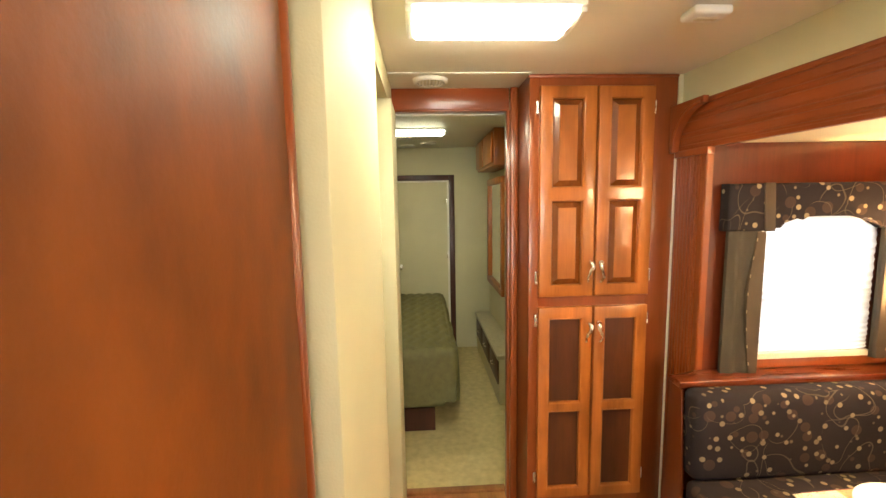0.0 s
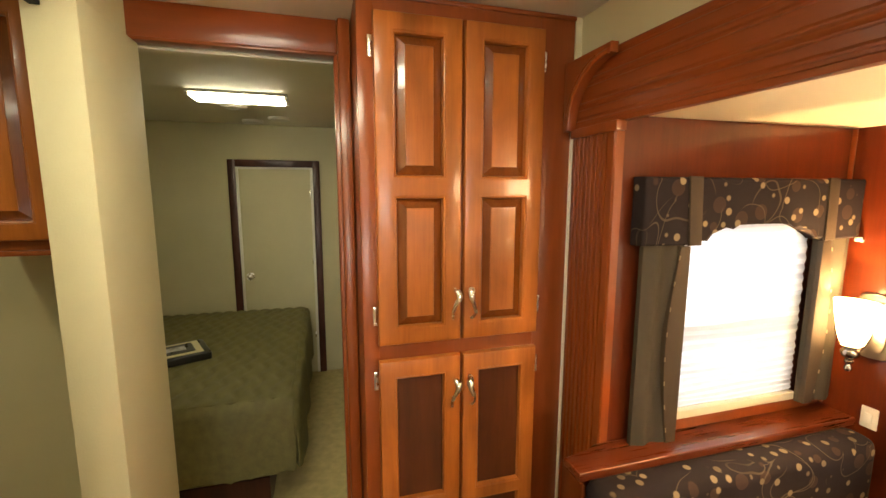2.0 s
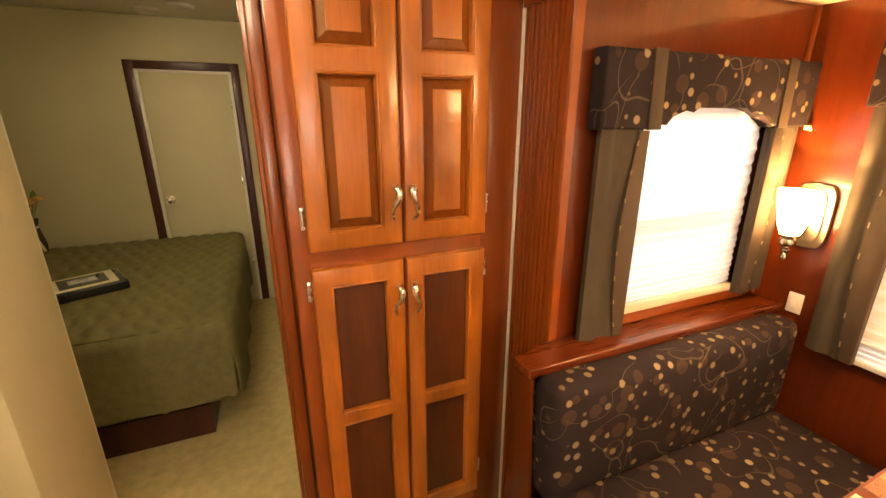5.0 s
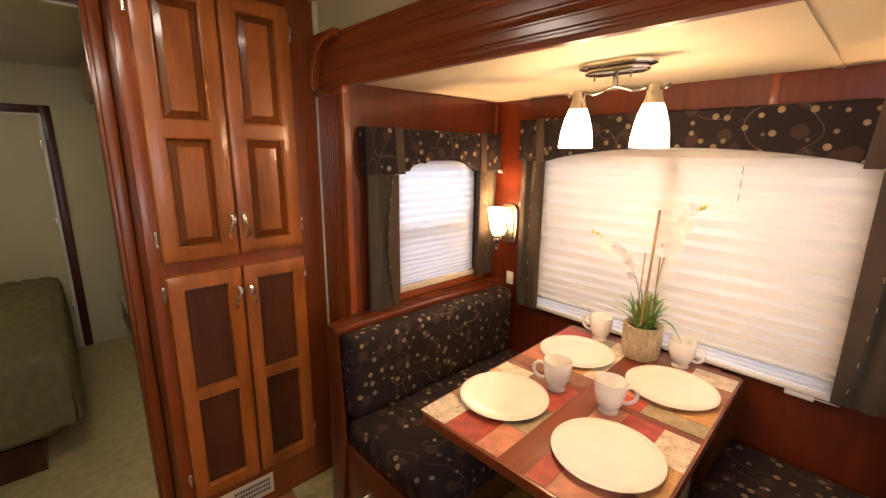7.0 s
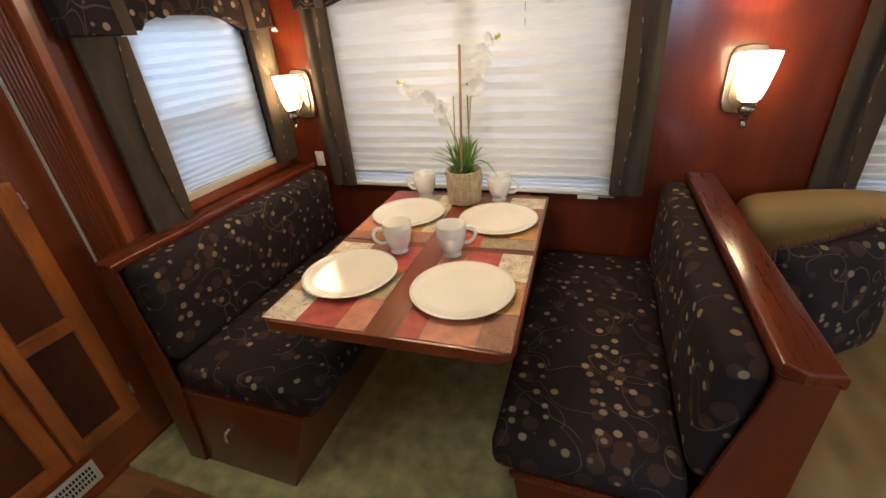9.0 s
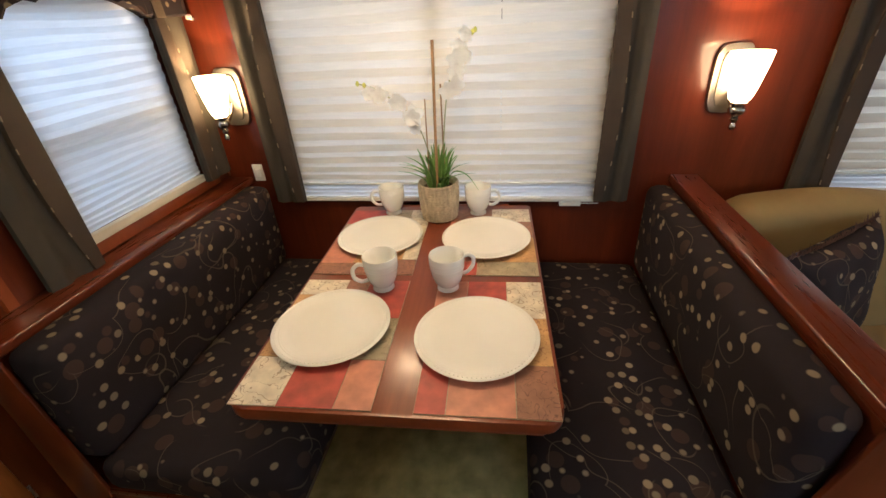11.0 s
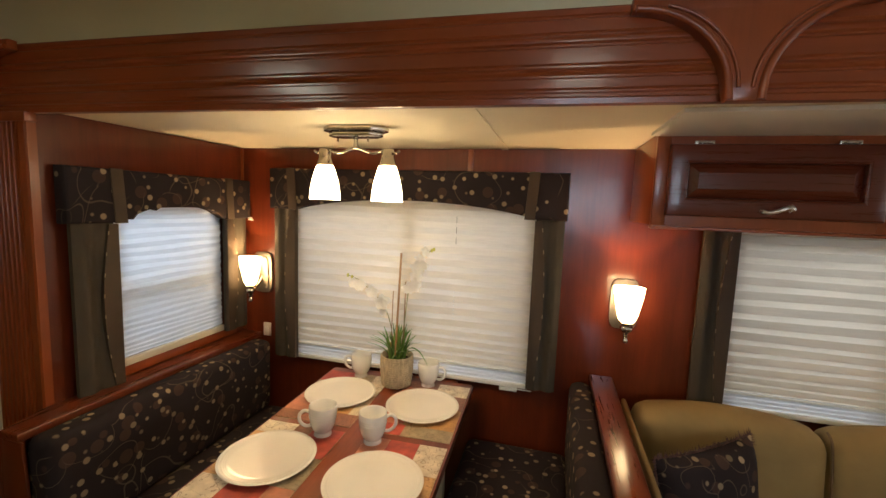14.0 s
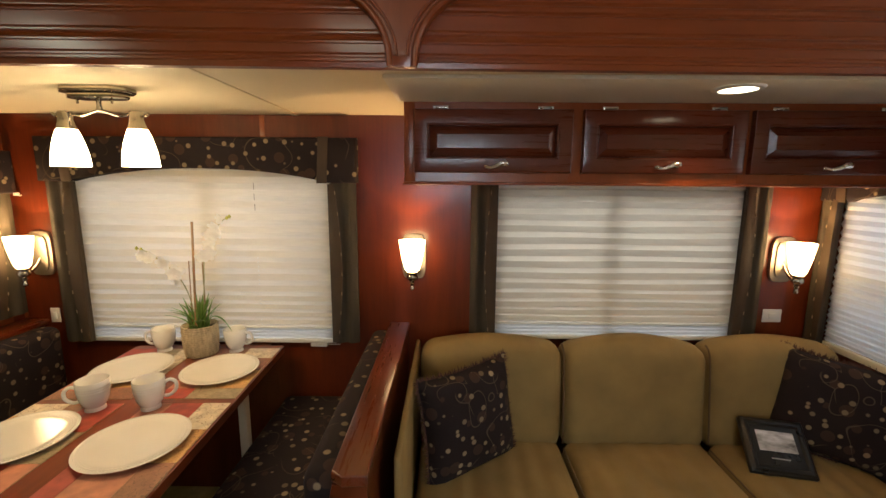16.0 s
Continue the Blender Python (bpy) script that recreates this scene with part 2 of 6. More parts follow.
CHERRY_DARK, CHERRY_LIGHT = (0.26, 0.073, 0.0115), (0.44, 0.137, 0.0225)
door_wood = wood("cherry_door_wood", CHERRY_DARK, CHERRY_LIGHT, 0.30, 'z', 0.40, 1.0, 0.0, 0.28, 0.12)
door_wood_flat = wood("cherry_door_wood_crosswise", CHERRY_DARK, CHERRY_LIGHT, 0.30, 'x', 0.40, 1.0, 0.0, 0.28, 0.12)
# door cherry made darker: shade on the panel bevels put into the colour
shaded_bevel_wood = wood("shaded_cherry_bevel_wood", (0.115, 0.028, 0.005), (0.24, 0.066, 0.011), 0.24, 'z', 1.0, 1.0, 0.0, 0.15, 0.09)
frame_wood = wood("cherry_frame_wood", (0.195, 0.043, 0.0085), (0.27, 0.062, 0.0125), 0.28, 'z', 0.55, 1.0, 0.0, 0.1, 0.18)
long_wood = wood("cherry_long_wood", (0.195, 0.041, 0.0085), (0.25, 0.054, 0.0115), 0.27, 'x', 0.6, 1.0, 0.0, 0.1, 0.16)
bench_wood = wood("dark_cherry_bench_wood", (0.086, 0.0165, 0.0035), (0.125, 0.025, 0.005), 0.28, 'z', 0.5, 1.0, 0.0, 0.15, 0.18)
cap_wood = wood("polished_cap_rail_wood", (0.098, 0.018, 0.004), (0.116, 0.021, 0.0048), 0.26, 'x', 0.7, 1.0, 0.0, 0.12, 0.16)
panel_wood = wood("cherry_wall_panel", (0.080, 0.0125, 0.003), (0.150, 0.026, 0.006), 0.28, 'z', 0.6, 0.6, 0.0, 0.24, 0.13)
cabinet_side = material("mottled_cherry_cabinet_side", (0.165, 0.043, 0.0048), 0.5, 0, 0.42, (11, 11, 6), 0.10, 160)
cabinet_side.node_tree.nodes["Principled BSDF"].inputs["Specular IOR Level"].default_value = 0.22
mahogany = wood("dark_mahogany_door_wood", (0.084, 0.015, 0.005), (0.122, 0.023, 0.0075), 0.26, 'x', 0.6, 1.0, 0.0, 0.15, 0.18)
glazed_panel = wood("dark_glazed_panel_wood", (0.052, 0.013, 0.003), (0.105, 0.028, 0.0065), 0.4)
dark_wood = wood("dark_walnut_trim", (0.035, 0.010, 0.006), (0.075, 0.022, 0.012), 0.35)
table_wood = wood("cherry_table_wood", (0.12, 0.024, 0.007), (0.22, 0.05, 0.013), 0.32, 'x', 0.3, 1.0, 0.0, 0.15, 0.2)
plank_wood = wood("honey_floor_wood", (0.23, 0.09, 0.026), (0.42, 0.19, 0.06), 0.35, 'y', 0.2, 1.0, 0.22)
cream_wall = material("cream_wallpaper", (0.57, 0.525, 0.325), 0.62, 0, 0.05, (3, 3, 3), 0.22, 260)
bedroom_wall = material("sage_cream_wallpaper", (0.55, 0.51, 0.31), 0.65, 0, 0.05, (3, 3, 3), 0.22, 260)
ceiling_white = material("cream_ceiling_vinyl", (0.72, 0.68, 0.58), 0.6, 0, 0.04, (2, 2, 2), 0.2, 320)
slide_ceiling_vinyl = material("warm_slide_ceiling_vinyl", (0.70, 0.62, 0.44), 0.55, 0, 0.05, (2, 2, 2), 0.2, 320)
carpet_mat = material("green_beige_carpet", (0.55, 0.48, 0.205), 0.95, 0, 0.3, (14, 14, 14), 1.0, 420)
bedroom_carpet_mat = material("tan_carpet", (0.56, 0.46, 0.215), 0.95, 0, 0.13, (22, 22, 22), 1.0, 380)
booth_fabric = dotted_fabric("dark_leaf_print_fabric", (0.0195, 0.0132, 0.0142), (0.32, 0.25, 0.145), (0.050, 0.029, 0.021))
olive_fabric = material("olive_drape_cloth", (0.045, 0.034, 0.019), 0.8, 0, 0.15, (12, 12, 12), 0.4, 500)
taupe_fabric = material("taupe_ribbon_cloth", (0.054, 0.034, 0.017), 0.75, 0, 0.15, (12, 12, 12), 0.4, 500)
bead_mat = material("pale_stitch_thread", (0.26, 0.20, 0.12), 0.6)
sofa_cloth = material("tan_sofa_microfibre", (0.265, 0.183, 0.062), 0.8, 0, 0.16, (7, 7, 7), 0.35, 420)
sofa_piping = material("dark_tan_piping", (0.12, 0.075, 0.03), 0.8)
fringe_mat = material("brown_eyelash_fringe", (0.10, 0.048, 0.032), 0.8, 0, 0.4, (40, 40, 40))
plate_metal = material("warm_satin_nickel", (0.42, 0.36, 0.28), 0.42, 0.9, 0.08, (30, 30, 30))
nickel = material("brushed_nickel", (0.50, 0.46, 0.40), 0.17, 1.0, 0.08, (30, 30, 30))
chrome = material("satin_chrome", (0.92, 0.90, 0.86), 0.26, 1.0, 0.05, (30, 30, 30))
white_plastic = material("white_plastic", (0.72, 0.70, 0.64), 0.4, 0, 0.04)
ivory_plastic = material("ivory_plastic", (0.62, 0.56, 0.42), 0.45, 0, 0.05)
slot_black = material("black_slot", (0.01, 0.01, 0.01), 0.7)
gloss_strip = material("glossy_white_edging", (0.74, 0.70, 0.66), 0.1, 0, 0.03, (6, 6, 6), 0.0, 100, 1.0)
white_trim = material("white_trim_paint", (0.74, 0.72, 0.62), 0.4, 0, 0.04)
porcelain = material("ivory_glazed_stoneware", (0.81, 0.785, 0.71), 0.12, 0, 0.03, (6, 6, 6), 0.0, 100, 0.5)
cup_glaze = material("white_glazed_stoneware", (0.85, 0.84, 0.79), 0.14, 0, 0.03, (6, 6, 6), 0.0, 100, 0.5)
day_cloth = shade_cloth("white_day_shade_cloth", (0.86, 0.88, 0.90), 0.62)
night_cloth = shade_cloth("cream_pleated_shade_cloth", (0.82, 0.755, 0.635), 0.42)
rail_white = material("white_shade_rail", (0.75, 0.73, 0.66), 0.35, 0, 0.03)
pane_glass = glass("clear_window_glass")
tube_glow = glow("lit_fluorescent_lens", (1.0, 0.94, 0.68), CEILING_TUBE)
near_glow = glow("lit_aisle_lens", (1.0, 0.94, 0.68), NEAR_TUBE)
bed_glow = glow("lit_bedroom_lens", (1.0, 0.92, 0.62), BEDROOM_TUBE)
sconce_glass = glow("lit_opal_sconce_glass", (1.0, 0.64, 0.28), 24.0)
lamp_glass = glow("lit_opal_glass", (1.0, 0.70, 0.36), SHADE_GLOW)
can_glow = glow("lit_can_lens", (1.0, 0.84, 0.55), CAN_GLOW)
quilt_cloth = material("olive_quilted_bedspread", (0.145, 0.130, 0.042), 0.62, 0, 0.17, (26, 10, 26), 1.0, 110)
basket_mat = material("woven_seagrass", (0.50, 0.40, 0.25), 0.75, 0, 0.25, (90, 90, 30), 0.6, 240)
leaf_mat = material("green_blade_leaf", (0.13, 0.25, 0.04), 0.45, 0, 0.35, (14, 14, 3))
petal_mat = shade_cloth("white_orchid_petal", (0.95, 0.955, 0.96), 0.5)
bud_mat = material("yellow_green_bud", (0.50, 0.48, 0.08), 0.5, 0, 0.15)
stem_mat = material("green_flower_stem", (0.30, 0.30, 0.13), 0.55, 0, 0.2)
stick_mat = material("bamboo_stake", (0.30, 0.18, 0.08), 0.6, 0, 0.25, (60, 60, 6))
soil_mat = material("brown_moss", (0.10, 0.065, 0.03), 0.95, 0, 0.4, (60, 60, 60), 1.0, 200)
black_frame = material("black_lacquer_frame", (0.012, 0.012, 0.013), 0.28, 0, 0.2, (20, 20, 20))
photo_mat = material("grey_photograph_print", (0.40, 0.40, 0.42), 0.3, 0, 0.9, (16, 16, 40))
mat_board = material("cream_mat_board", (0.72, 0.66, 0.42), 0.6, 0, 0.05)
rose_mat = material("peach_silk_rose", (0.75, 0.45, 0.15), 0.7, 0, 0.25, (40, 40, 40))
ribbon_mat = material("cream_satin_ribbon", (0.62, 0.58, 0.44), 0.4, 0, 0.1)
vase_mat = material("dark_vase_glaze", (0.05, 0.045, 0.03), 0.25, 0, 0.2)
mirror_mat = material("mirror_silver", (0.9, 0.9, 0.9), 0.03, 1.0, 0.0)
laminate_top = material("beige_laminate_counter", (0.45, 0.40, 0.26), 0.35, 0, 0.12, (40, 40, 40))
gravel_ground = material("outdoor_gravel_lot", (0.28, 0.27, 0.25), 0.95, 0, 0.25, (3, 3, 3), 0.6, 60)
shell_outside = material("white_fibreglass_siding", (0.7, 0.7, 0.68), 0.35, 0, 0.05, (1, 1, 1))
def print_cloth(name, color, ink, scale):
    """Printed cloth: a mottled ground with thin inked scrolls."""
    m = material(name, color, 0.5, 0, 0.22, (26, 26, 26))
    n, l = m.node_tree.nodes, m.node_tree.links
    b = n["Principled BSDF"]
    ground = b.inputs["Base Color"].links[0].from_socket
    co = n.new("ShaderNodeTexCoord")
    ns = n.new("ShaderNodeTexNoise")
    ns.inputs["Scale"].default_value, ns.inputs["Detail"].default_value, ns.inputs["Distortion"].default_value = scale, 1.2, 1.5
    l.new(co.outputs["Object"], ns.inputs["Vector"])
    sub, ab, mr, mx = n.new("ShaderNodeMath"), n.new("ShaderNodeMath"), n.new("ShaderNodeMapRange"), n.new("ShaderNodeMix")
    sub.operation, ab.operation, mx.data_type = 'SUBTRACT', 'ABSOLUTE', 'RGBA'
    sub.inputs[1].default_value = 0.5
    mr.inputs["From Min"].default_value, mr.inputs["From Max"].default_value, mr.inputs["To Max"].default_value = 0.022, 0.008, 0.75
    l.new(ns.outputs[0], sub.inputs[0])
    l.new(sub.outputs[0], ab.inputs[0])
    l.new(ab.outputs[0], mr.inputs["Value"])
    l.new(mr.outputs[0], mx.inputs[0])
    l.new(ground, mx.inputs[6])
    mx.inputs[7].default_value = (*ink, 1)
    l.new(mx.outputs[2], b.inputs["Base Color"])
    return m


patch_mats = {
    'red': material("brick_red_print", (0.36, 0.055, 0.030), 0.5, 0, 0.3, (26, 26, 26)),
    'salmon': material("salmon_print", (0.50, 0.20, 0.115), 0.5, 0, 0.22, (26, 26, 26)),
    'cream': print_cloth("cream_map_print", (0.62, 0.54, 0.40), (0.22, 0.15, 0.09), 26),
    'gold': print_cloth("gold_scroll_print", (0.50, 0.29, 0.10), (0.24, 0.10, 0.035), 30),
    'brown': print_cloth("brown_leaf_print", (0.27, 0.12, 0.065), (0.10, 0.04, 0.022), 34),
    'sage': print_cloth("sage_print", (0.34, 0.28, 0.17), (0.16, 0.12, 0.06), 30),
}


# ---- mesh helpers ----
def finish(name, bm, mat, parent=None, label="", smooth=35):
    bmesh.ops.recalc_face_normals(bm, faces=bm.faces)
    me = bpy.data.meshes.new(name)
    for f in bm.faces:
        f.smooth = True
    bm.to_mesh(me)
    bm.free()
    me.set_sharp_from_angle(angle=radians(smooth))
    me.materials.append(mat)
    ob = new(name, me)
    if parent is not None:
        ob.parent = parent
    if label:
        ob["label"] = label
    return ob


def part(name, bm, mat, parent, label="", smooth=35):
    return finish(name, bm, mat, parent, label, smooth)


def thing(name, m, label, category, group="", kind=""):
    ob = new(name)
    ob.empty_display_size = 0.05
    ob.matrix_world = m
    return tagged(ob, label, category, group, kind)


def box(bm, lo, hi, bevel=0.0, seg=2):
    vs = [bm.verts.new((x, y, z)) for x in (lo[0], hi[0]) for y in (lo[1], hi[1]) for z in (lo[2], hi[2])]
    fs = [bm.faces.new([vs[i] for i in q]) for q in ((0, 1, 3, 2), (4, 6, 7, 5), (0, 4, 5, 1), (2, 3, 7, 6), (0, 2, 6, 4), (1, 5, 7, 3))]
    if bevel:
        es = {e for f in fs for e in f.edges}
        bmesh.ops.bevel(bm, geom=list(es), offset=bevel, segments=seg, affect='EDGES', profile=0.5)
    return bm


def boxed(lo, hi, bevel=0.0, seg=2):
    return box(bmesh.new(), lo, hi, bevel, seg)


def lathe(bm, profile, n=32, at=(0, 0, 0), squash=(1, 1)):
    """Turns a list of (radius, height) about the upright axis."""
    rings = []
    for r, z in profile:
        if r < 1e-5:
            rings.append([bm.verts.new((at[0], at[1], at[2] + z))])
        else:
            rings.append([bm.verts.new((at[0] + squash[0] * r * math.cos(2 * math.pi * i / n), at[1] + squash[1] * r * math.sin(2 * math.pi * i / n), at[2] + z)) for i in range(n)])
    for a, b in zip(rings, rings[1:]):
        for i in range(n):
            j = (i + 1) % n
            if len(a) == 1 and len(b) == 1:
                continue
            if len(a) == 1:
                bm.faces.new((a[0], b[i], b[j]))
            elif len(b) == 1:
                bm.faces.new((a[i], b[0], a[j]))
            else:
                bm.faces.new((a[i], b[i], b[j], a[j]))
    return bm


def tube(bm, pts, radius, n=10, ends=True, flat=1.0):
    """A round bar along a line of points; radius may be a list. flat squeezes it."""
    pts = [Vector(p) for p in pts]
    rad = radius if isinstance(radius, (list, tuple)) else [radius] * len(pts)
    rings = []
    side = None
    for i, p in enumerate(pts):
        d = (pts[min(i + 1, len(pts) - 1)] - pts[max(i - 1, 0)]).normalized()
        if side is None:
            side = d.cross(Vector((0, 0, 1)))
            if side.length < 0.1:
                side = d.cross(Vector((1, 0, 0)))
        side = (side - d * side.dot(d)).normalized()
        up = d.cross(side)
        rings.append([bm.verts.new(p + rad[i] * (math.cos(2 * math.pi * k / n) * side + flat * math.sin(2 * math.pi * k / n) * up)) for k in range(n)])
    for a, b in zip(rings, rings[1:]):
        for k in range(n):
            j = (k + 1) % n
            bm.faces.new((a[k], b[k], b[j], a[j]))
    if ends:
        bm.faces.new(rings[0])
        bm.faces.new(list(reversed(rings[-1])))
    return bm


def curve_points(ctrl, steps=8):
    """A smooth line through the points given."""
    c = [Vector(p) for p in ctrl]
    out = []
    for i in range(len(c) - 1):
        p0, p1, p2, p3 = c[max(i - 1, 0)], c[i], c[i + 1], c[min(i + 2, len(c) - 1)]
        for s in range(steps):
            t = s / steps
            out.append(0.5 * ((2 * p1) + (p2 - p0) * t + (2 * p0 - 5 * p1 + 4 * p2 - p3) * t * t + (3 * p1 - p0 - 3 * p2 + p3) * t ** 3))
    return out + [c[-1]]


def prism(bm, outline, y0, y1, bevel=0.0, axis='y', seg=2):
    """An outline of (x, z) pulled from y0 to y1; axis 'z': (x, y) pulled in height; axis 'x': (y, z)."""
    def v(a, b, c):
        return {'y': (a, c, b), 'z': (a, b, c), 'x': (c, a, b)}[axis]
    a = [bm.verts.new(v(p[0], p[1], y0)) for p in outline]
    b = [bm.verts.new(v(p[0], p[1], y1)) for p in outline]
    fa, fb = bm.faces.new(a), bm.faces.new(list(reversed(b)))
    n = len(a)
    for i in range(n):
        bm.faces.new((a[i], b[i], b[(i + 1) % n], a[(i + 1) % n]))
    if bevel:
        es = list(set(fa.edges) | set(fb.edges))
        bmesh.ops.bevel(bm, geom=es, offset=bevel, segments=seg, affect='EDGES', profile=0.5)
    return bm


def wall_with_holes(name, axis, span, z, depth, holes, mat, label, top_level=True, parent=None):
    """A wall along x or y from span[0] to span[1], with rectangular openings (a0, a1, z0, z1) through it."""
    bm = bmesh.new()
    def add(a0, a1, z0, z1):
        if a1 - a0 < 1e-4 or z1 - z0 < 1e-4:
            return
        if axis == 'x':
            box(bm, (a0, depth[0], z0), (a1, depth[1], z1))
        else:
            box(bm, (depth[0], a0, z0), (depth[1], a1, z1))
    at = span[0]
    for a0, a1, z0, z1 in sorted(holes):
        add(at, a0, z[0], z[1])
        add(a0, a1, z[0], z0)
        add(a0, a1, z1, z[1])
        at = a1
    add(at, span[1], z[0], z[1])
    bmesh.ops.remove_doubles(bm, verts=bm.verts, dist=1e-5)
    ob = finish(name, bm, mat, parent, "", 30)
    return tagged(ob, label, "wall", kind="structure")


def slab(name, lo, hi, mat, label, category, bevel=0.0):
    return tagged(finish(name, boxed(lo, hi, bevel), mat), label, category, kind="structure")


def loops(bm, rects, cap=True):
    """Nested upright rectangles (x0, x1, z0, z1, y), joined one to the next."""
    rings = [[bm.verts.new(p) for p in ((x0, y, z0), (x1, y, z0), (x1, y, z1), (x0, y, z1))] for x0, x1, z0, z1, y in rects]
    for a, b in zip(rings, rings[1:]):
        for i in range(4):
            bm.faces.new((a[i], a[(i + 1) % 4], b[(i + 1) % 4], b[i]))
    if cap:
        bm.faces.new(rings[-1])
    return bm


def panel_door(parent, x0, x1, z0, z1, y, panels, raised=True, name="door", flat=False, label="", stain=None):
    """A framed door whose back lies at y and which faces -y; panels are (x0, x1, z0, z1)."""
    t = 0.022
    f = y - t
    wm = stain or (door_wood_flat if flat else door_wood)
    bm = bmesh.new()
    bv = 0.005
    px0, px1 = panels[0][0], panels[0][1]
    xs = [x0 + bv, px0, px1, x1 - bv]
    zs = [z0 + bv] + [c for pr in sorted((p[2], p[3]) for p in panels) for c in pr] + [z1 - bv]
    g = [[bm.verts.new((a, f, c)) for c in zs] for a in xs]
    for i in range(3):
        for k in range(len(zs) - 1):
            if i == 1 and k % 2 == 1:
                continue
            bm.faces.new((g[i][k], g[i + 1][k], g[i + 1][k + 1], g[i][k + 1]))
    rim = [g[i][0] for i in range(4)] + [g[3][k] for k in range(1, len(zs))] + [g[i][-1] for i in (2, 1, 0)] + [g[0][k] for k in range(len(zs) - 2, 0, -1)]
    for out, yy in ((0.0030, f + 0.0012), (bv, f + bv), (bv, y)):
        def pushed(v):
            c = v.co
            return (c.x - out if abs(c.x - xs[0]) < 1e-6 else c.x + out if abs(c.x - xs[-1]) < 1e-6 else c.x, yy,
                    c.z - out if abs(c.z - zs[0]) < 1e-6 else c.z + out if abs(c.z - zs[-1]) < 1e-6 else c.z)
        nxt = [bm.verts.new(pushed(v)) for v in rim]
        cur = rim if out == 0.0030 else prev
        for i in range(len(rim)):
            j = (i + 1) % len(rim)
            bm.faces.new((cur[i], cur[j], nxt[j], nxt[i]))
        prev = nxt
    for a0, a1, b0, b1 in panels:
        r = [(a0 + k, a1 - k, b0 + k, b1 - k, yy) for k, yy in ((0.0, f), (0.0012, f + 0.0016), (0.0024, f + 0.0012), (0.0042, f + 0.0002), (0.0062, f + 0.0012), (0.0078, f + 0.0042), (0.0086, f + 0.0100), (0.009, f + 0.017))]
        loops(bm, r, False)
    bmesh.ops.remove_doubles(bm, verts=bm.verts, dist=1e-5)
    d = part(name, bm, wm, parent, label, 28)
    for a0, a1, b0, b1 in panels:
        bm = bmesh.new()
        if raised:
            r = [(a0 + k, a1 - k, b0 + k, b1 - k, yy) for k, yy in ((0.004, f + 0.0172), (0.008, f + 0.0172), (0.034, f + 0.0042), (0.035, f + 0.0025), (0.039, f + 0.0022))]
        else:
            r = [(a0 + k, a1 - k, b0 + k, b1 - k, yy) for k, yy in ((0.004, f + 0.0160), (0.010, f + 0.0160))]
        loops(bm, r)
        if raised:
            # groove ring in dark wood paints its shadow line; bevels take slot 2
            bm.faces.ensure_lookup_table()
            for fc in bm.faces[:4]:
                fc.material_index = 1
            for fc in bm.faces[4:8]:
                fc.material_index = 2
        pn = part("panel", bm, wm if raised else glazed_panel, d, "", 25)
        pn.data.materials.append(dark_wood)
        pn.data.materials.append(stain or shaded_bevel_wood)
    return d


def handle(parent, x, y, z, upright=True, flip=1):
    """A curled bow pull of satin metal on a door that faces -y."""
    pts = [(0.002 * flip, 0.001, 0.044), (0.003 * flip, -0.014, 0.045), (0.008 * flip, -0.025, 0.037), (0.007 * flip, -0.028, 0.020), (-0.002 * flip, -0.025, 0.0), (-0.008 * flip, -0.018, -0.022), (-0.004 * flip, -0.008, -0.038), (-0.002 * flip, 0.001, -0.042)]
    if not upright:
        pts = [(0.85 * p[2], 0.85 * p[1], 0.85 * p[0]) for p in pts]
    pts = [(x + p[0], y + p[1], z + p[2]) for p in pts]
    c = curve_points(pts, 4)
    n = len(c)
    bm = tube(bmesh.new(), c, [0.0046 + 0.0052 * math.exp(-((i / (n - 1) - 0.30) / 0.24) ** 2) + 0.0016 * math.exp(-((i / (n - 1) - 0.92) / 0.10) ** 2) for i in range(n)], 12)
    return part("handle", bm, chrome, parent, "curled satin chrome pull", 60)


def hinge(parent, x, y, z, flat=False):
    bm = bmesh.new()
    if flat:
        box(bm, (x - 0.026, y - 0.004, z - 0.006), (x + 0.026, y, z + 0.006), 0.002)
        tube(bm, [(x - 0.02, y - 0.005, z), (x + 0.02, y - 0.005, z)], 0.004, 8)
    else:
        box(bm, (x - 0.006, y - 0.004, z - 0.028), (x + 0.006, y, z + 0.028), 0.002)
        tube(bm, [(x, y - 0.005, z - 0.022), (x, y - 0.005, z + 0.022)], 0.004, 8)
    return part("hinge", bm, chrome, parent, "small satin chrome hinge", 50)


# ---- large structure ----
H = 2.092          # main ceiling
SC = 1.775         # ceiling of the slide-out
WX = 1.97          # window wall of the slide-out
NY, SY = 1.585, -2.0   # end walls of the slide-out
slab("floor_slide", (1.1555, SY - 0.05, -0.06), (2.03, NY + 0.05, -0.0105), shell_outside, "slide-out floor deck", "floor")
slab("floor", (-1.9, -4.0, -0.06), (1.155, 4.4, -0.010), plank_wood, "honey brown wood strip floor", "floor")
slab("ceiling", (-1.95, -4.05, H), (1.29, 4.4, H + 0.06), ceiling_white, "cream vinyl ceiling of the main aisle", "ceiling")
def head_x(y):
    """Where the back of the fascia stands at y; it runs slightly askew to the window wall."""
    return 1.118 + 0.030 * (1.80 - y)


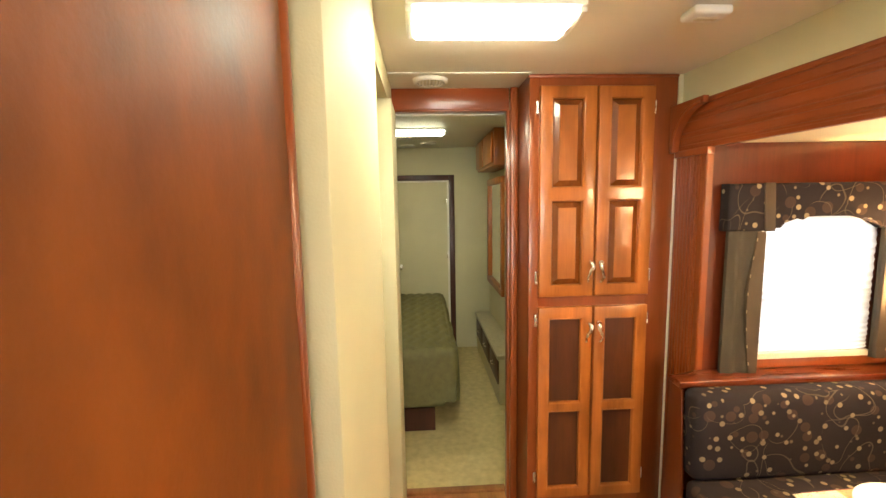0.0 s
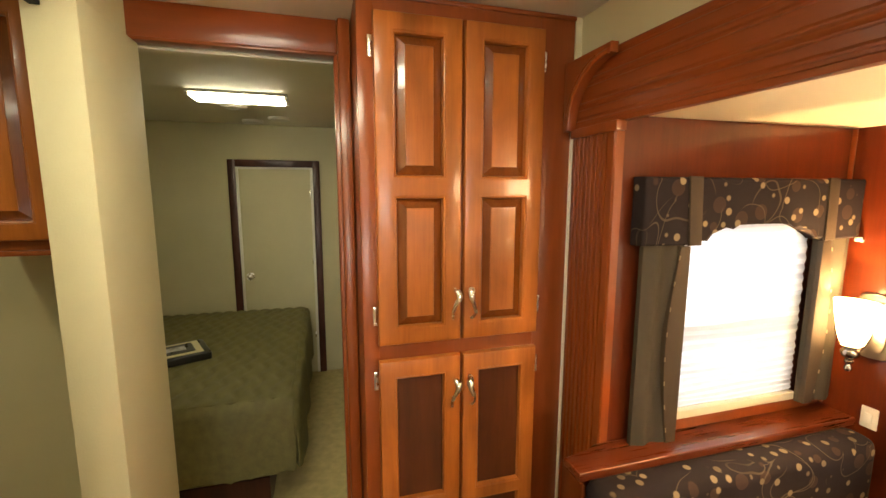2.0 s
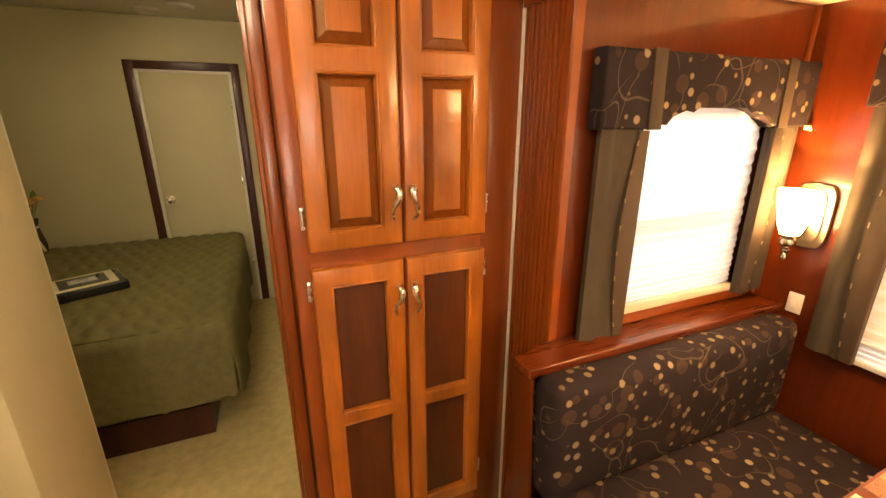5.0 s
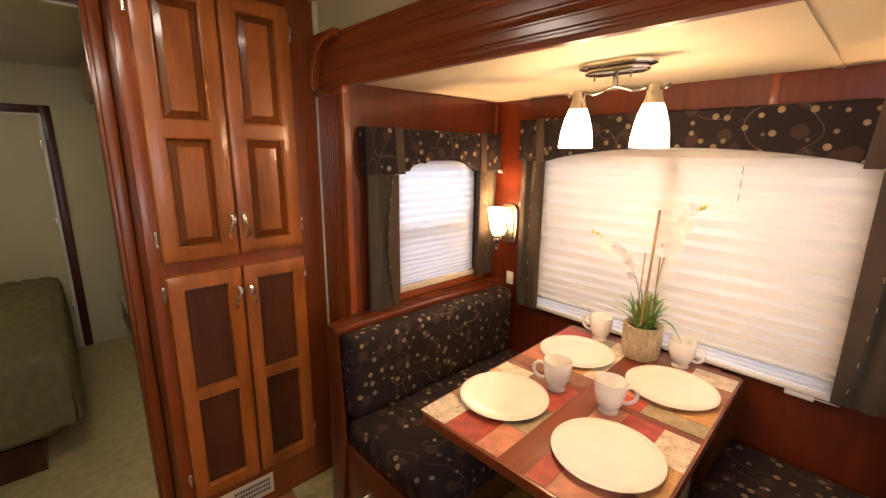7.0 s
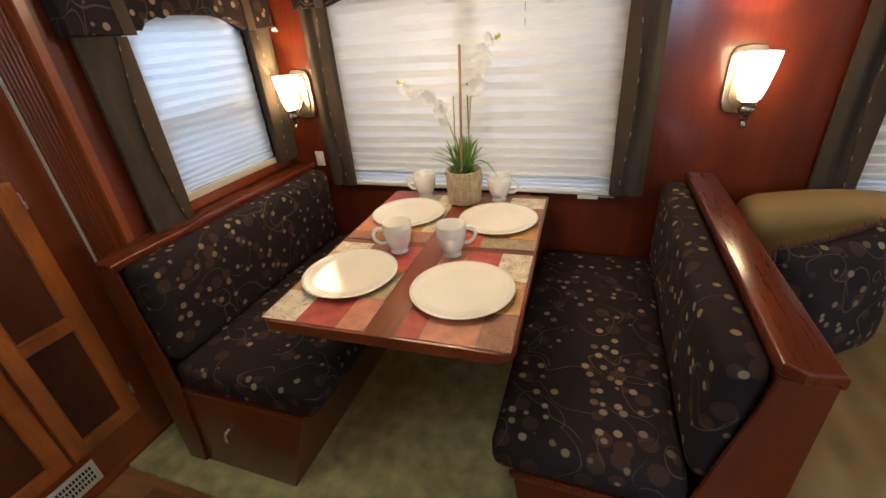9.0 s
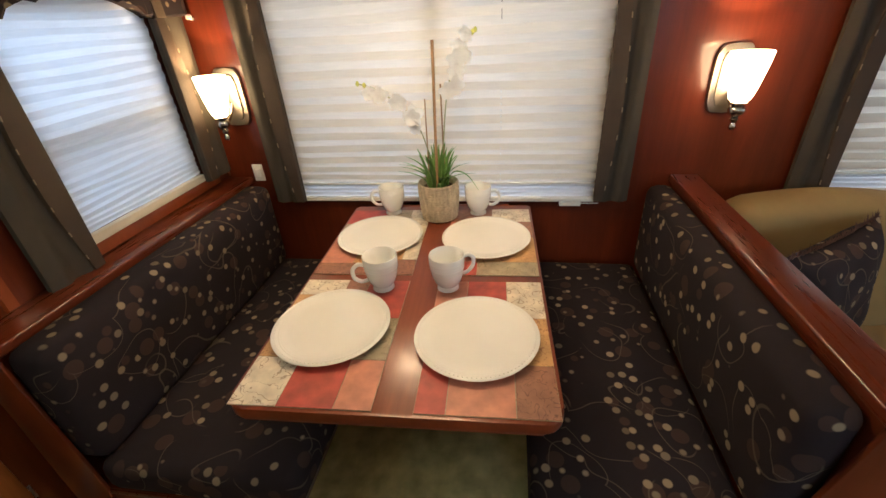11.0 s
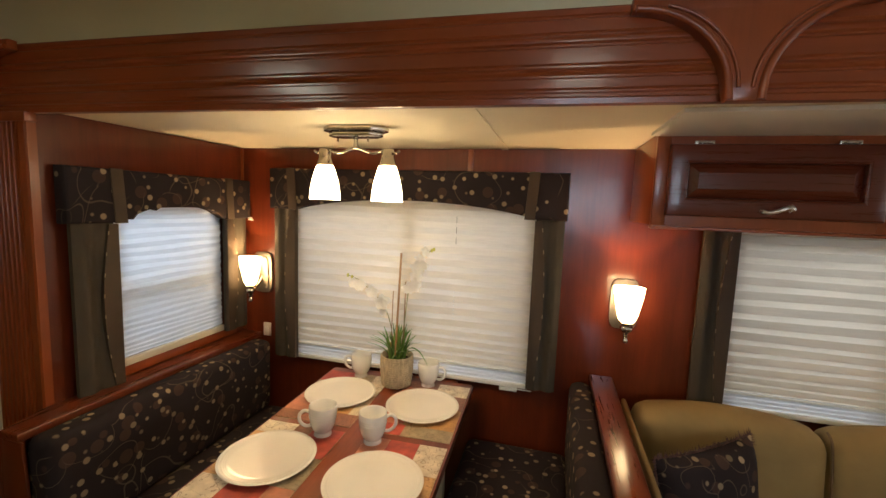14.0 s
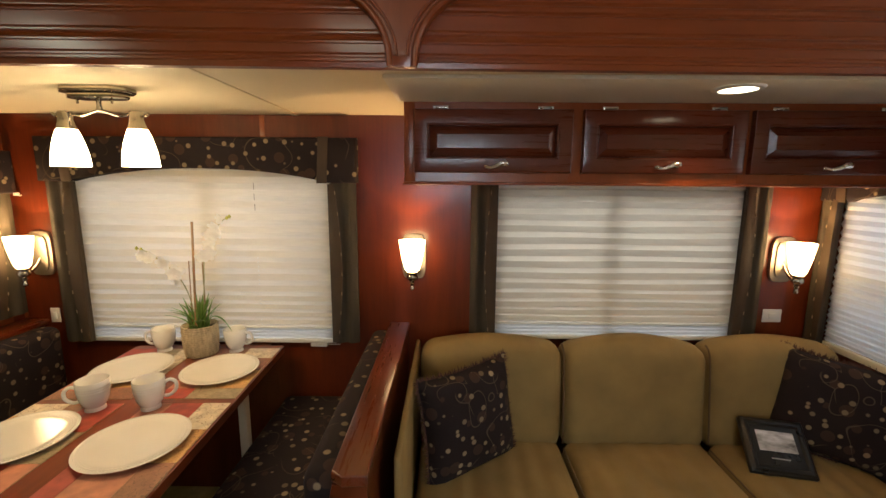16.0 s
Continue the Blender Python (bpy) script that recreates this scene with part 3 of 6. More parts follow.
def askew(name, x0, x1, y0, y1, z0, z1, mat, label, category):
    """A slab that follows the fascia: x0 and x1 are set off from its back; None ends at the window wall."""
    o = [(head_x(y0) + x0, y0), (2.04 if x1 is None else head_x(y0) + x1, y0), (2.04 if x1 is None else head_x(y1) + x1, y1), (head_x(y1) + x0, y1)]
    return tagged(finish(name, prism(bmesh.new(), o, z0, z1, 0.0, 'z'), mat), label, category, kind="structure")


askew("ceiling_slide", 0.001, None, SY, NY + 0.055, SC, SC + 0.05, slide_ceiling_vinyl, "warm cream vinyl ceiling over the dinette", "ceiling")
slab("ceiling_sofa_panel", (1.268, SY, SC - 0.010), (1.60, -0.18, SC - 0.0005), ceiling_white, "grey cream ceiling panel over the sofa", "ceiling")
slab("ceiling_joint_trim", (1.199, 0.285, SC - 0.004), (WX, 0.312, SC - 0.0003), slide_ceiling_vinyl, "narrow cream ceiling joint strip", "trim")
askew("ceiling_edge_strip", 0.001, 0.032, SY, NY, SC - 0.006, SC - 0.0003, gloss_strip, "white metal edge strip under the fascia", "trim")
slab("trim_ceiling_seam", (-0.14, 1.772, H - 0.005), (0.452, 1.794, H - 0.0005), white_trim, "white ceiling seam strip", "trim")
slab("carpet", (0.865, -1.98, -0.010), (WX, 1.79, 0.010), carpet_mat, "green beige cut pile carpet under the dinette", "carpet", 0.004)
slab("carpet_bedroom", (-1.60, 2.12, -0.010), (0.69, 4.3, 0.008), bedroom_carpet_mat, "tan cut pile bedroom carpet", "carpet", 0.004)

W1 = (1.33, 1.80, 0.93, 1.50)
W2 = (0.175, 1.265, 0.772, 1.545)
W3 = (-1.61, -0.575, 0.804, 1.48)
W4 = (1.12, 1.86, 0.83, 1.48)
wall_with_holes("wall_slide_north", 'x', (1.1165, 2.03), (-0.01, SC), (NY, NY + 0.05), [W1], panel_wood, "cherry veneered end wall with a window")
wall_with_holes("wall_slide_east", 'y', (SY - 0.05, NY), (-0.01, SC), (WX, WX + 0.06), [W2, W3], panel_wood, "cherry veneered window wall of the slide-out")
wall_with_holes("wall_slide_south", 'x', (1.10, WX), (-0.01, SC), (SY - 0.05, SY), [W4], panel_wood, "cherry veneered end wall beside the sofa")
askew("wall_above_fascia", 0.001, 0.04, SY, 1.80, SC + 0.051, H - 0.001, cream_wall, "cream papered wall above the fascia", "wall")
slab("wall_east_south", (1.10, -4.0, -0.01), (1.155, SY - 0.052, H - 0.001), cream_wall, "cream papered wall past the slide-out", "wall")
slab("wall_north_beside_slide", (1.098, 1.80, -0.01), (1.155, 2.05, H - 0.001), cream_wall, "cream papered wall behind the pantry", "wall")
slab("wall_corner_north", (1.1165, NY + 0.052, -0.01), (1.155, 1.798, SC), panel_wood, "cherry veneered return beside the slide-out", "wall")
wall_with_holes("wall_south", 'x', (-1.9, 1.155), (-0.01, H - 0.001), (-4.05, -4.0), [(-0.95, 0.75, 0.95, 1.75)], cream_wall, "cream papered rear wall with an opening for the added window")
W6 = (-0.75, 0.10, 1.25, 1.93)
wall_with_holes("wall_west", 'y', (-4.0, 4.4), (-0.01, H - 0.001), (-1.95, -1.9), [W6], cream_wall, "cream papered long side wall with a window")
slab("wall_aisle", (-0.175, 0.530, -0.01), (-0.130, 1.18, H - 0.001), cream_wall, "cream papered partition along the aisle", "wall", 0.004)
slab("wall_aisle_header", (-0.185, 1.18, 1.985), (-0.140, 2.05, H - 0.001), cream_wall, "cream header over the bathroom opening", "wall")
slab("wall_door_track", (-0.205, 1.182, 1.955), (-0.187, 1.738, 1.985), slot_black, "dark sliding door track", "trim")
slab("wall_aisle_post", (-0.225, 1.74, -0.01), (-0.125, 2.05, 1.985), cream_wall, "cream papered post beside the bathroom opening", "wall", 0.004)
slab("wall_bath_south", (-1.9, 0.530, -0.01), (-0.177, 0.580, H - 0.001), cream_wall, "cream bathroom end wall", "wall")
slab("wall_bath_north", (-1.9, 2.28, -0.01), (-0.32, 2.33, H - 0.001), bedroom_wall, "cream wall between bathroom and bedroom", "wall")
slab("wall_bath_return", (-0.318, 2.052, -0.01), (-0.27, 2.33, H - 0.001), bedroom_wall, "cream wall at the bathroom corner", "wall")
slab("wall_bedroom_jamb", (-0.269, 2.056, -0.01), (-0.170, 2.115, H - 0.001), bedroom_wall, "cream jamb beside the bedroom doorway", "wall")
slab("wall_bedroom_south", (0.41, 2.055, -0.01), (1.155, 2.115, H - 0.001), bedroom_wall, "cream wall behind the pantry", "wall")
slab("wall_bedroom_north", (-1.9, 4.30, -0.01), (1.155, 4.40, H - 0.001), bedroom_wall, "sage cream papered bedroom wall", "wall")
slab("wall_bedroom_east", (0.69, 2.117, -0.01), (0.75, 4.298, H - 0.001), bedroom_wall, "sage cream papered bedroom side wall", "wall")
slab("jamb_cream_edge", (-0.168, 2.04, -0.01), (-0.152, 2.12, 1.985), white_trim, "thin cream edge strip of the doorway", "trim")
slab("door_header", (-0.16, 2.018, 1.995), (0.412, 2.06, H - 0.001), long_wood, "cherry header board over the bedroom doorway", "trim", 0.003)
slab("door_header_lip", (-0.15, 2.012, 1.985), (0.405, 2.065, 1.994), frame_wood, "cherry lip under the doorway header", "trim", 0.002)
slab("door_header_track", (-0.148, 2.07, 1.978), (0.40, 2.10, 1.984), white_trim, "pale door track in the doorway", "trim")
slab("door_post", (0.400, 2.015, -0.01), (0.4515, 2.06, 1.994), frame_wood, "cherry post beside the bedroom doorway", "trim", 0.006)
slab("door_post_outer", (0.412, 1.992, -0.01), (0.4515, 2.0145, H - 0.001), frame_wood, "moulded cherry strip beside the pantry", "trim", 0.009)
slab("door_threshold", (-0.15, 2.085, -0.010), (0.41, 2.125, 0.010), plank_wood, "wooden threshold strip at the bedroom", "trim", 0.004)
wall_with_holes("siding_slide_east", 'y', (SY - 0.07, NY + 0.07), (-0.08, SC + 0.06), (WX + 0.061, WX + 0.08), [W2, W3], shell_outside, "white fibreglass siding of the slide-out")
wall_with_holes("siding_slide_north", 'x', (1.16, 2.03), (-0.08, SC + 0.06), (NY + 0.051, NY + 0.07), [W1], shell_outside, "white fibreglass siding of the slide-out end")
wall_with_holes("siding_slide_south", 'x', (1.16, 2.03), (-0.08, SC + 0.06), (SY - 0.07, SY - 0.051), [W4], shell_outside, "white fibreglass siding of the slide-out end")
slab("roof_slide", (1.30, SY - 0.07, SC + 0.061), (2.05, NY + 0.07, SC + 0.085), shell_outside, "white slide-out roof", "roof")
slab("roof", (-1.97, -4.07, H + 0.061), (1.30, 4.42, H + 0.10), shell_outside, "white trailer roof", "roof")
wall_with_holes("siding_west", 'y', (-4.07, 4.42), (-0.08, H + 0.06), (-1.975, -1.951), [W6], shell_outside, "white fibreglass siding of the long side")
slab("siding_north", (-1.95, 4.401, -0.08), (1.155, 4.425, H + 0.06), shell_outside, "white fibreglass siding of the front end", "wall")
slab("siding_east_north", (1.156, NY + 0.071, -0.08), (1.18, 4.425, H + 0.06), shell_outside, "white fibreglass siding beside the slide-out", "wall")
slab("siding_east_south", (1.156, -4.07, -0.08), (1.18, SY - 0.071, H + 0.06), shell_outside, "white fibreglass siding past the slide-out", "wall")
slab("ground", (-400, -400, -1.02), (400, 400, -1.0), gravel_ground, "grey gravel ground outside", "ground")
slab("trim_seal", (1.092, 1.7865, -0.01), (1.113, 1.7995, SC - 0.013), white_trim, "pale slide-out seal strip", "trim")
slab("trim_corner_north", (WX - 0.012, NY - 0.012, 0.87), (WX - 0.0005, NY - 0.0005, SC - 0.001), frame_wood, "slim corner strip", "trim", 0.003)


def fascia():
    """Fluted cherry board along the head of the slide-out, in its own frame: x along the board, faces -y."""
    ob = thing("fascia", pose(head_x(1.80), 1.80, 0, 0, 0, -90 + math.degrees(math.atan(0.030))), "fluted cherry fascia board over the slide-out opening", "fascia", kind="structure")
    prof, z = [(0.0, SC - 0.012)], SC - 0.014
    steps = [(0, 0.0), (-0.020, 0.0), (-0.022, 0.012), (-0.026, 0.014), (-0.026, 0.020), (-0.021, 0.024), (-0.021, 0.028), (-0.026, 0.032), (-0.026, 0.050),
             (-0.021, 0.054), (-0.021, 0.058), (-0.027, 0.062), (-0.029, 0.066), (-0.027, 0.070), (-0.021, 0.074), (-0.021, 0.078), (-0.026, 0.082), (-0.026, 0.112),
             (-0.021, 0.116), (-0.021, 0.120), (-0.028, 0.124), (-0.029, 0.129), (-0.027, 0.134), (-0.021, 0.138), (-0.021, 0.141), (-0.026, 0.145), (-0.026, 0.168),
             (-0.022, 0.171), (-0.022, 0.175), (-0.026, 0.178), (-0.026, 0.188), (-0.022, 0.192), (0.0, 0.192)]
    outline = [(a if a > -0.015 else -0.026 + 0.65 * (a + 0.026), z + b) for a, b in steps]
    part("board", prism(bmesh.new(), outline, 0.0, 3.85, axis='x'), long_wood, ob, "", 30)
    return ob


fascia()


def corbel(m, both, label):
    """A curved bracket on the fascia; its face is toward -y."""
    ob = thing("corbel", m, label, "bracket", "fascia brackets", "structure")
    w, h = 0.208, 0.186
    def side(sgn):
        arc = []
        for i in range(13):
            a = math.pi / 2 * i / 12
            arc.append((sgn * (0.034 + (w - 0.034) * (1 - math.cos(a)) ** 0.9), (h - 0.026) * math.sin(a) ** 0.9))
        return arc
    right = side(1)
    left = side(-1) if both else [(-0.0, 0.0), (-0.0, h - 0.026)]
    base_w = 0.03
    outline = [(-base_w if both else 0, -0.012), (base_w, -0.012)] + right + [(w, h), (-w if both else 0, h)] + list(reversed(left))
    part("plate", prism(bmesh.new(), outline, -0.052, -0.027, 0.003), frame_wood, ob, "", 30)
    for sgn in ((1, -1) if both else (1,)):
        arc = [(sgn * (abs(p[0]) - 0.006), -0.053, p[1] + 0.004) for p in side(sgn)]
        part("bead", tube(bmesh.new(), [(sgn * 0.027, -0.053, -0.01)] + arc, 0.0075, 8), frame_wood, ob, "", 60)
        arc2 = [(sgn * (abs(p[0]) - 0.022), -0.0525, p[1] + 0.012) for p in side(sgn)[:11]]
        part("bead", tube(bmesh.new(), arc2, 0.004, 8), frame_wood, ob, "", 60)
    return ob


corbel(pose(head_x(-0.243), -0.243, SC - 0.008, 0, 0, -90 + math.degrees(math.atan(0.030))), True, "double curved cherry corbel on the fascia")
corbel(pose(1.118, 1.798, SC - 0.006, 0, 0, -90), False, "curved cherry corbel at the fascia end beside the pantry")


def pilaster():
    ob = thing("pilaster", pose(1.116, 1.786, 0, 0, 0, -90), "fluted cherry pilaster beside the pantry", "pilaster", kind="structure")
    outline = [(0.002, 0.0), (0.002, -0.022)]
    x = 0.006
    for k in range(8):
        w = 0.0195
        outline += [(x + 0.002, -0.024), (x + w - 0.006, -0.024), (x + w - 0.004, -0.018), (x + w - 0.001, -0.018)]
        x += w + 0.001
    outline += [(x + 0.002, -0.026), (0.200, -0.028), (0.206, -0.024), (0.206, 0.0)]
    part("shaft", prism(bmesh.new(), outline, -0.008, 1.735, axis='z'), frame_wood, ob, "", 25)
    bm = boxed((0.0, -0.032, 1.735), (0.212, 0.0, SC - 0.013), 0.003)
    part("cap", bm, frame_wood, ob)
    return ob


pilaster()


# ---- windows with their shades, drapes and valances (all face -y in their own frame) ----
def window(name, m, w, z0, z1, label, rail=None, mullion=None):
    ob = thing(name, m, label, "window", kind="structure")
    bm = bmesh.new()
    for lo, hi in (((0, 0.024, z0), (w, 0.048, z0 + 0.028)), ((0, 0.024, z1 - 0.028), (w, 0.048, z1)), ((0, 0.024, z0 + 0.028), (0.028, 0.048, z1 - 0.028)), ((w - 0.028, 0.024, z0 + 0.028), (w, 0.048, z1 - 0.028))):
        box(bm, lo, hi, 0.003)
    part("window_frame", bm, rail_white, ob)
    if rail:
        part("meeting_rail", boxed((0.028, 0.020, rail - 0.016), (w - 0.028, 0.046, rail + 0.016), 0.003), rail_white, ob)
    if mullion:
        part("mullion", boxed((mullion - 0.02, 0.016, z0 + 0.028), (mullion + 0.02, 0.046, z1 - 0.028), 0.003), rail_white, ob)
    pane = part("pane", boxed((0.028, 0.034, z0 + 0.028), (w - 0.028, 0.038, z1 - 0.028)), pane_glass, ob)
    pane.visible_shadow = False
    return ob


def pleated_shade(m, w, z0, z1, cloth, label, pitch=0.040, depth=0.014, cords=(), bottom=True):
    ob = thing("pleated_shade", m, label, "window shade", "pleated shades")
    bm = bmesh.new()
    zs, z, k = [], z0 + (0.072 if bottom else 0.0262), 0
    while z < z1 - 0.02:
        zs.append(z)
        g = min(1.0, 0.42 + 0.58 * ((z - z0) / 0.30))
        z += pitch * 0.5 * g
        k += 1
    zs.append(z1 - 0.012)
    rows = []
    xs = [w * i / 8 for i in range(9)]
    for i, z in enumerate(zs):
        y = -0.006 - (depth if i % 2 else 0.0)
        rows.append([bm.verts.new((x, y + 0.0012 * math.sin(3 * x / w + i), z + 0.0022 * math.sin(2.3 * x / w * 3 + 0.7 * i))) for x in xs])
    for a, b in zip(rows, rows[1:]):
        for j in range(len(xs) - 1):
            bm.faces.new((a[j], a[j + 1], b[j + 1], b[j]))
    part("cloth", bm, cloth, ob, "", 5)
    part("head_rail", boxed((0, -0.030, z1 - 0.022), (w, -0.002, z1), 0.003), rail_white, ob)
    bm = boxed((-0.002, -0.024, z0), (w + 0.002, -0.002, z0 + (0.016 if bottom else 0.026)), 0.003)
    part("bottom_rail", bm, rail_white if bottom else ivory_plastic, ob)
    if bottom:
        bm = bmesh.new()
        folds = [[bm.verts.new((x, -0.008 - 0.005 * (k % 2), z0 + 0.0165 + 0.0082 * k)) for x in (0.0, w)] for k in range(7)]
        for a, b in zip(folds, folds[1:]):
            bm.faces.new((a[0], a[1], b[1], b[0]))
        part("day_shade", bm, day_cloth, ob, "white day shade folded up at the foot", 5)
        part("middle_rail", boxed((0, -0.018, z0 + 0.0660), (w, -0.003, z0 + 0.072), 0.002), rail_white, ob)
    for c in cords:
        for k in range(11):
            za = z0 + 0.085 + 0.020 * k + (0.055 if k > 1 else 0) + (0.05 if k > 3 else 0)
            part("cord", tube(bmesh.new(), [(c + 0.0006 * (k % 3), -0.0225, za), (c, -0.0225, za + 0.007)], 0.0024, 6), cup_glaze, ob)
        for k in range(3):
            za = z1 - 0.19 + 0.045 * k
            part("cord", tube(bmesh.new(), [(c, -0.0195, za), (c, -0.0195, za + 0.028)], 0.0011, 5), sofa_piping, ob)
    return ob


def valance(m, w, z0, z1, depth, a0, a1, rise, step, straps, label):
    """An upholstered box whose lower edge rises between a0 and a1."""
    ob = thing("valance", m, label, "valance", "leaf print valances")
    outline = [(0, z0), (a0 - 0.002, z0)]
    n = 20
    for i in range(n + 1):
        t = i / n
        x = a0 + (a1 - a0) * t
        if step:
            e = min(t, 1 - t) / 0.24
            r = rise * (min(1, e) ** 0.62) + 0.006 * math.sin(math.pi * t)
        else:
            r = rise * max(0.0, 1 - (2 * t - 1) ** 2) ** 0.8
        outline.append((x, z0 + r))
    outline += [(a1 + 0.002, z0), (w, z0), (w, z1), (0, z1)]
    part("board", prism(bmesh.new(), outline, -depth, -0.001, 0.011, seg=4), booth_fabric, ob, "", 50)
    for s, lean in straps:
        ow = 0.021
        zt, zb = z1 + 0.002, z0 - 0.002
        part("strap", prism(bmesh.new(), [(s - ow - lean, zt), (s + ow - lean, zt), (s + ow + lean, zb), (s - ow + lean, zb)], -depth - 0.005, -depth + 0.004, 0.002), taupe_fabric, ob, "taupe ribbon strap")
    return ob


def drape(m, w, z0, z1, inner, label, depth=0.045):
    """A stiff olive side panel with a bowed taupe inner band; inner is +1 when the window lies toward +x."""
    ob = thing("drape", m, label, "drape", "olive side drapes")
    n = 14
    xs = [w * i / n for i in range(n + 1)]
    front = [(x, -depth + 0.006 * math.cos(4 * math.pi * x / w)) for x in xs]
    outline = front + [(w, -0.024), (0, -0.024)]
    part("panel", prism(bmesh.new(), outline, z0, z1, 0.0, 'z'), olive_fabric, ob, "", 50)
    band_w = 0.42 * w
    k = 16
    edge = []
    for i in range(k + 1):
        t = i / k
        bow = math.sin(math.pi * t)
        off = band_w * (0.5 + 0.5 * bow)
        edge.append(((w - off) if inner > 0 else off, z0 + 0.004 + (z1 - z0 - 0.008) * t))
    far = w + 0.004 if inner > 0 else -0.004
    outline = [(far, z0 + 0.004)] + [(far, z1 - 0.004)] + list(reversed(edge))
    part("band", prism(bmesh.new(), outline, -depth - 0.012, -depth + 0.004, 0.0015), taupe_fabric, ob, "bowed taupe inner band")
    bm = bmesh.new()
    for i in range(1, k, 2):
        a, b = edge[i], edge[i + 1]
        c = (a[0] + (b[0] - a[0]) * 0.35, a[1] + (b[1] - a[1]) * 0.35)
        tube(bm, [(a[0], -depth - 0.0135, a[1]), (c[0], -depth - 0.0135, c[1])], 0.0018, 5)
    tagged(part("stitching", bm, bead_mat, ob, "pale stitches along the band"), kind="stuff")
    return ob


# north end window
P1 = pose(0, NY, 0)
window("window_1", pose(W1[0], NY, 0), W1[1] - W1[0], W1[2], W1[3], "white framed slider window behind a day shade", rail=1.195)
pleated_shade(pose(1.314, NY, 0), 0.497, 0.908, 1.52, day_cloth, "white pleated day shade, drawn down and bright", 0.034, 0.0045, (), False)
slab("window_1_sill", (1.20, NY - 0.014, 0.868), (1.90, NY - 0.0005, 0.905), frame_wood, "cherry sill strip under the small window", "trim", 0.003)
valance(pose(1.150, NY, 0), 0.813, 1.436, 1.617, 0.055, 0.182, 0.647, 0.046, True, [(0.162, 0.006), (0.672, 0.004)], "dark leaf print valance with taupe straps over the small window")
clip = thing("valance_clip", pose(1.952, NY - 0.058, 1.436), "small white plastic clip under the valance corner", "clip")
part("body", boxed((-0.010, -0.006, -0.010), (0.010, 0.006, 0.004), 0.002), white_plastic, clip)
part("hook", tube(bmesh.new(), curve_points([(0.006, 0, -0.008), (0.014, -0.002, -0.012), (0.018, -0.003, -0.006)], 4), 0.0022, 6), white_plastic, clip)
drape(pose(1.168, NY, 0), 0.134, 0.862, 1.436, 1, "olive side drape beside the small window")
drape(pose(1.808, NY, 0), 0.135, 0.905, 1.436, -1, "olive side drape in the window corner")
# dinette window
def EAST(y):
    return pose(WX, y, 0, 0, 0, -90)
window("window_2", EAST(W2[1]), W2[1] - W2[0], W2[2], W2[3], "wide white framed window behind the dinette", mullion=0.56)
pleated_shade(EAST(1.287), 1.135, 0.768, 1.56, night_cloth, "cream pleated shade drawn down over the dinette window", 0.054, 0.0115, (0.80,))
valance(EAST(1.388), 1.354, 1.491, 1.677, 0.060, 0.134, 1.224, 0.057, False, [(0.122, 0.006), (1.214, -0.006)], "wide dark leaf print valance with taupe straps over the dinette window")
drape(EAST(1.374), 0.118, 0.772, 1.490, 1, "olive side drape beside the dinette window")
drape(EAST(0.154), 0.112, 0.780, 1.490, -1, "olive side drape of the dinette window near the sofa")
slab("trim_wall_seam", (WX - 0.004, 0.430, 1.679), (WX - 0.0004, 0.452, SC - 0.001), frame_wood, "slim vertical seam strip above the valance", "trim", 0.001)
# unseen rear window, assumed; lets in light for the pantry front
window("window_rear_added", pose(0.75, -4.0, 0, 0, 0, 180), 1.70, 0.95, 1.75, "unseen white framed rear window, added for light", mullion=0.85)
# window across the aisle
window("window_6", pose(-1.9, W6[0], 0, 0, 0, 90), W6[1] - W6[0], W6[2], W6[3], "white framed window across the aisle", mullion=0.42)
# sofa window
window("window_3", EAST(W3[1]), W3[1] - W3[0], W3[2], W3[3], "wide white framed window behind the sofa", mullion=0.50)
pleated_shade(EAST(-0.562), 1.064, 0.800, 1.495, night_cloth, "cream pleated shade drawn down over the sofa window", 0.052, 0.019, ())
drape(EAST(-0.452), 0.108, 0.800, 1.494, 1, "dark olive drape at the dinette side of the sofa window")
drape(EAST(-1.612), 0.110, 0.800, 1.494, -1, "dark olive drape at the far side of the sofa window")
# south end window
def SOUTH(x):
    return pose(x, SY, 0, 0, 0, 180)
window("window_4", SOUTH(W4[1]), W4[1] - W4[0], W4[2], W4[3], "white framed window at the sofa end", rail=1.15)
pleated_shade(SOUTH(1.885), 0.78, 0.806, 1.50, day_cloth, "white pleated day shade at the sofa end", 0.036, 0.010, (), False)
drape(SOUTH(1.962), 0.085, 0.80, 1.44, 1, "olive drape beside the sofa end window")
valance(SOUTH(1.968), 0.86, 1.43, 1.50, 0.05, 0.12, 0.74, 0.03, True, [(0.10, 0.004)], "dark leaf print valance over the sofa end window")


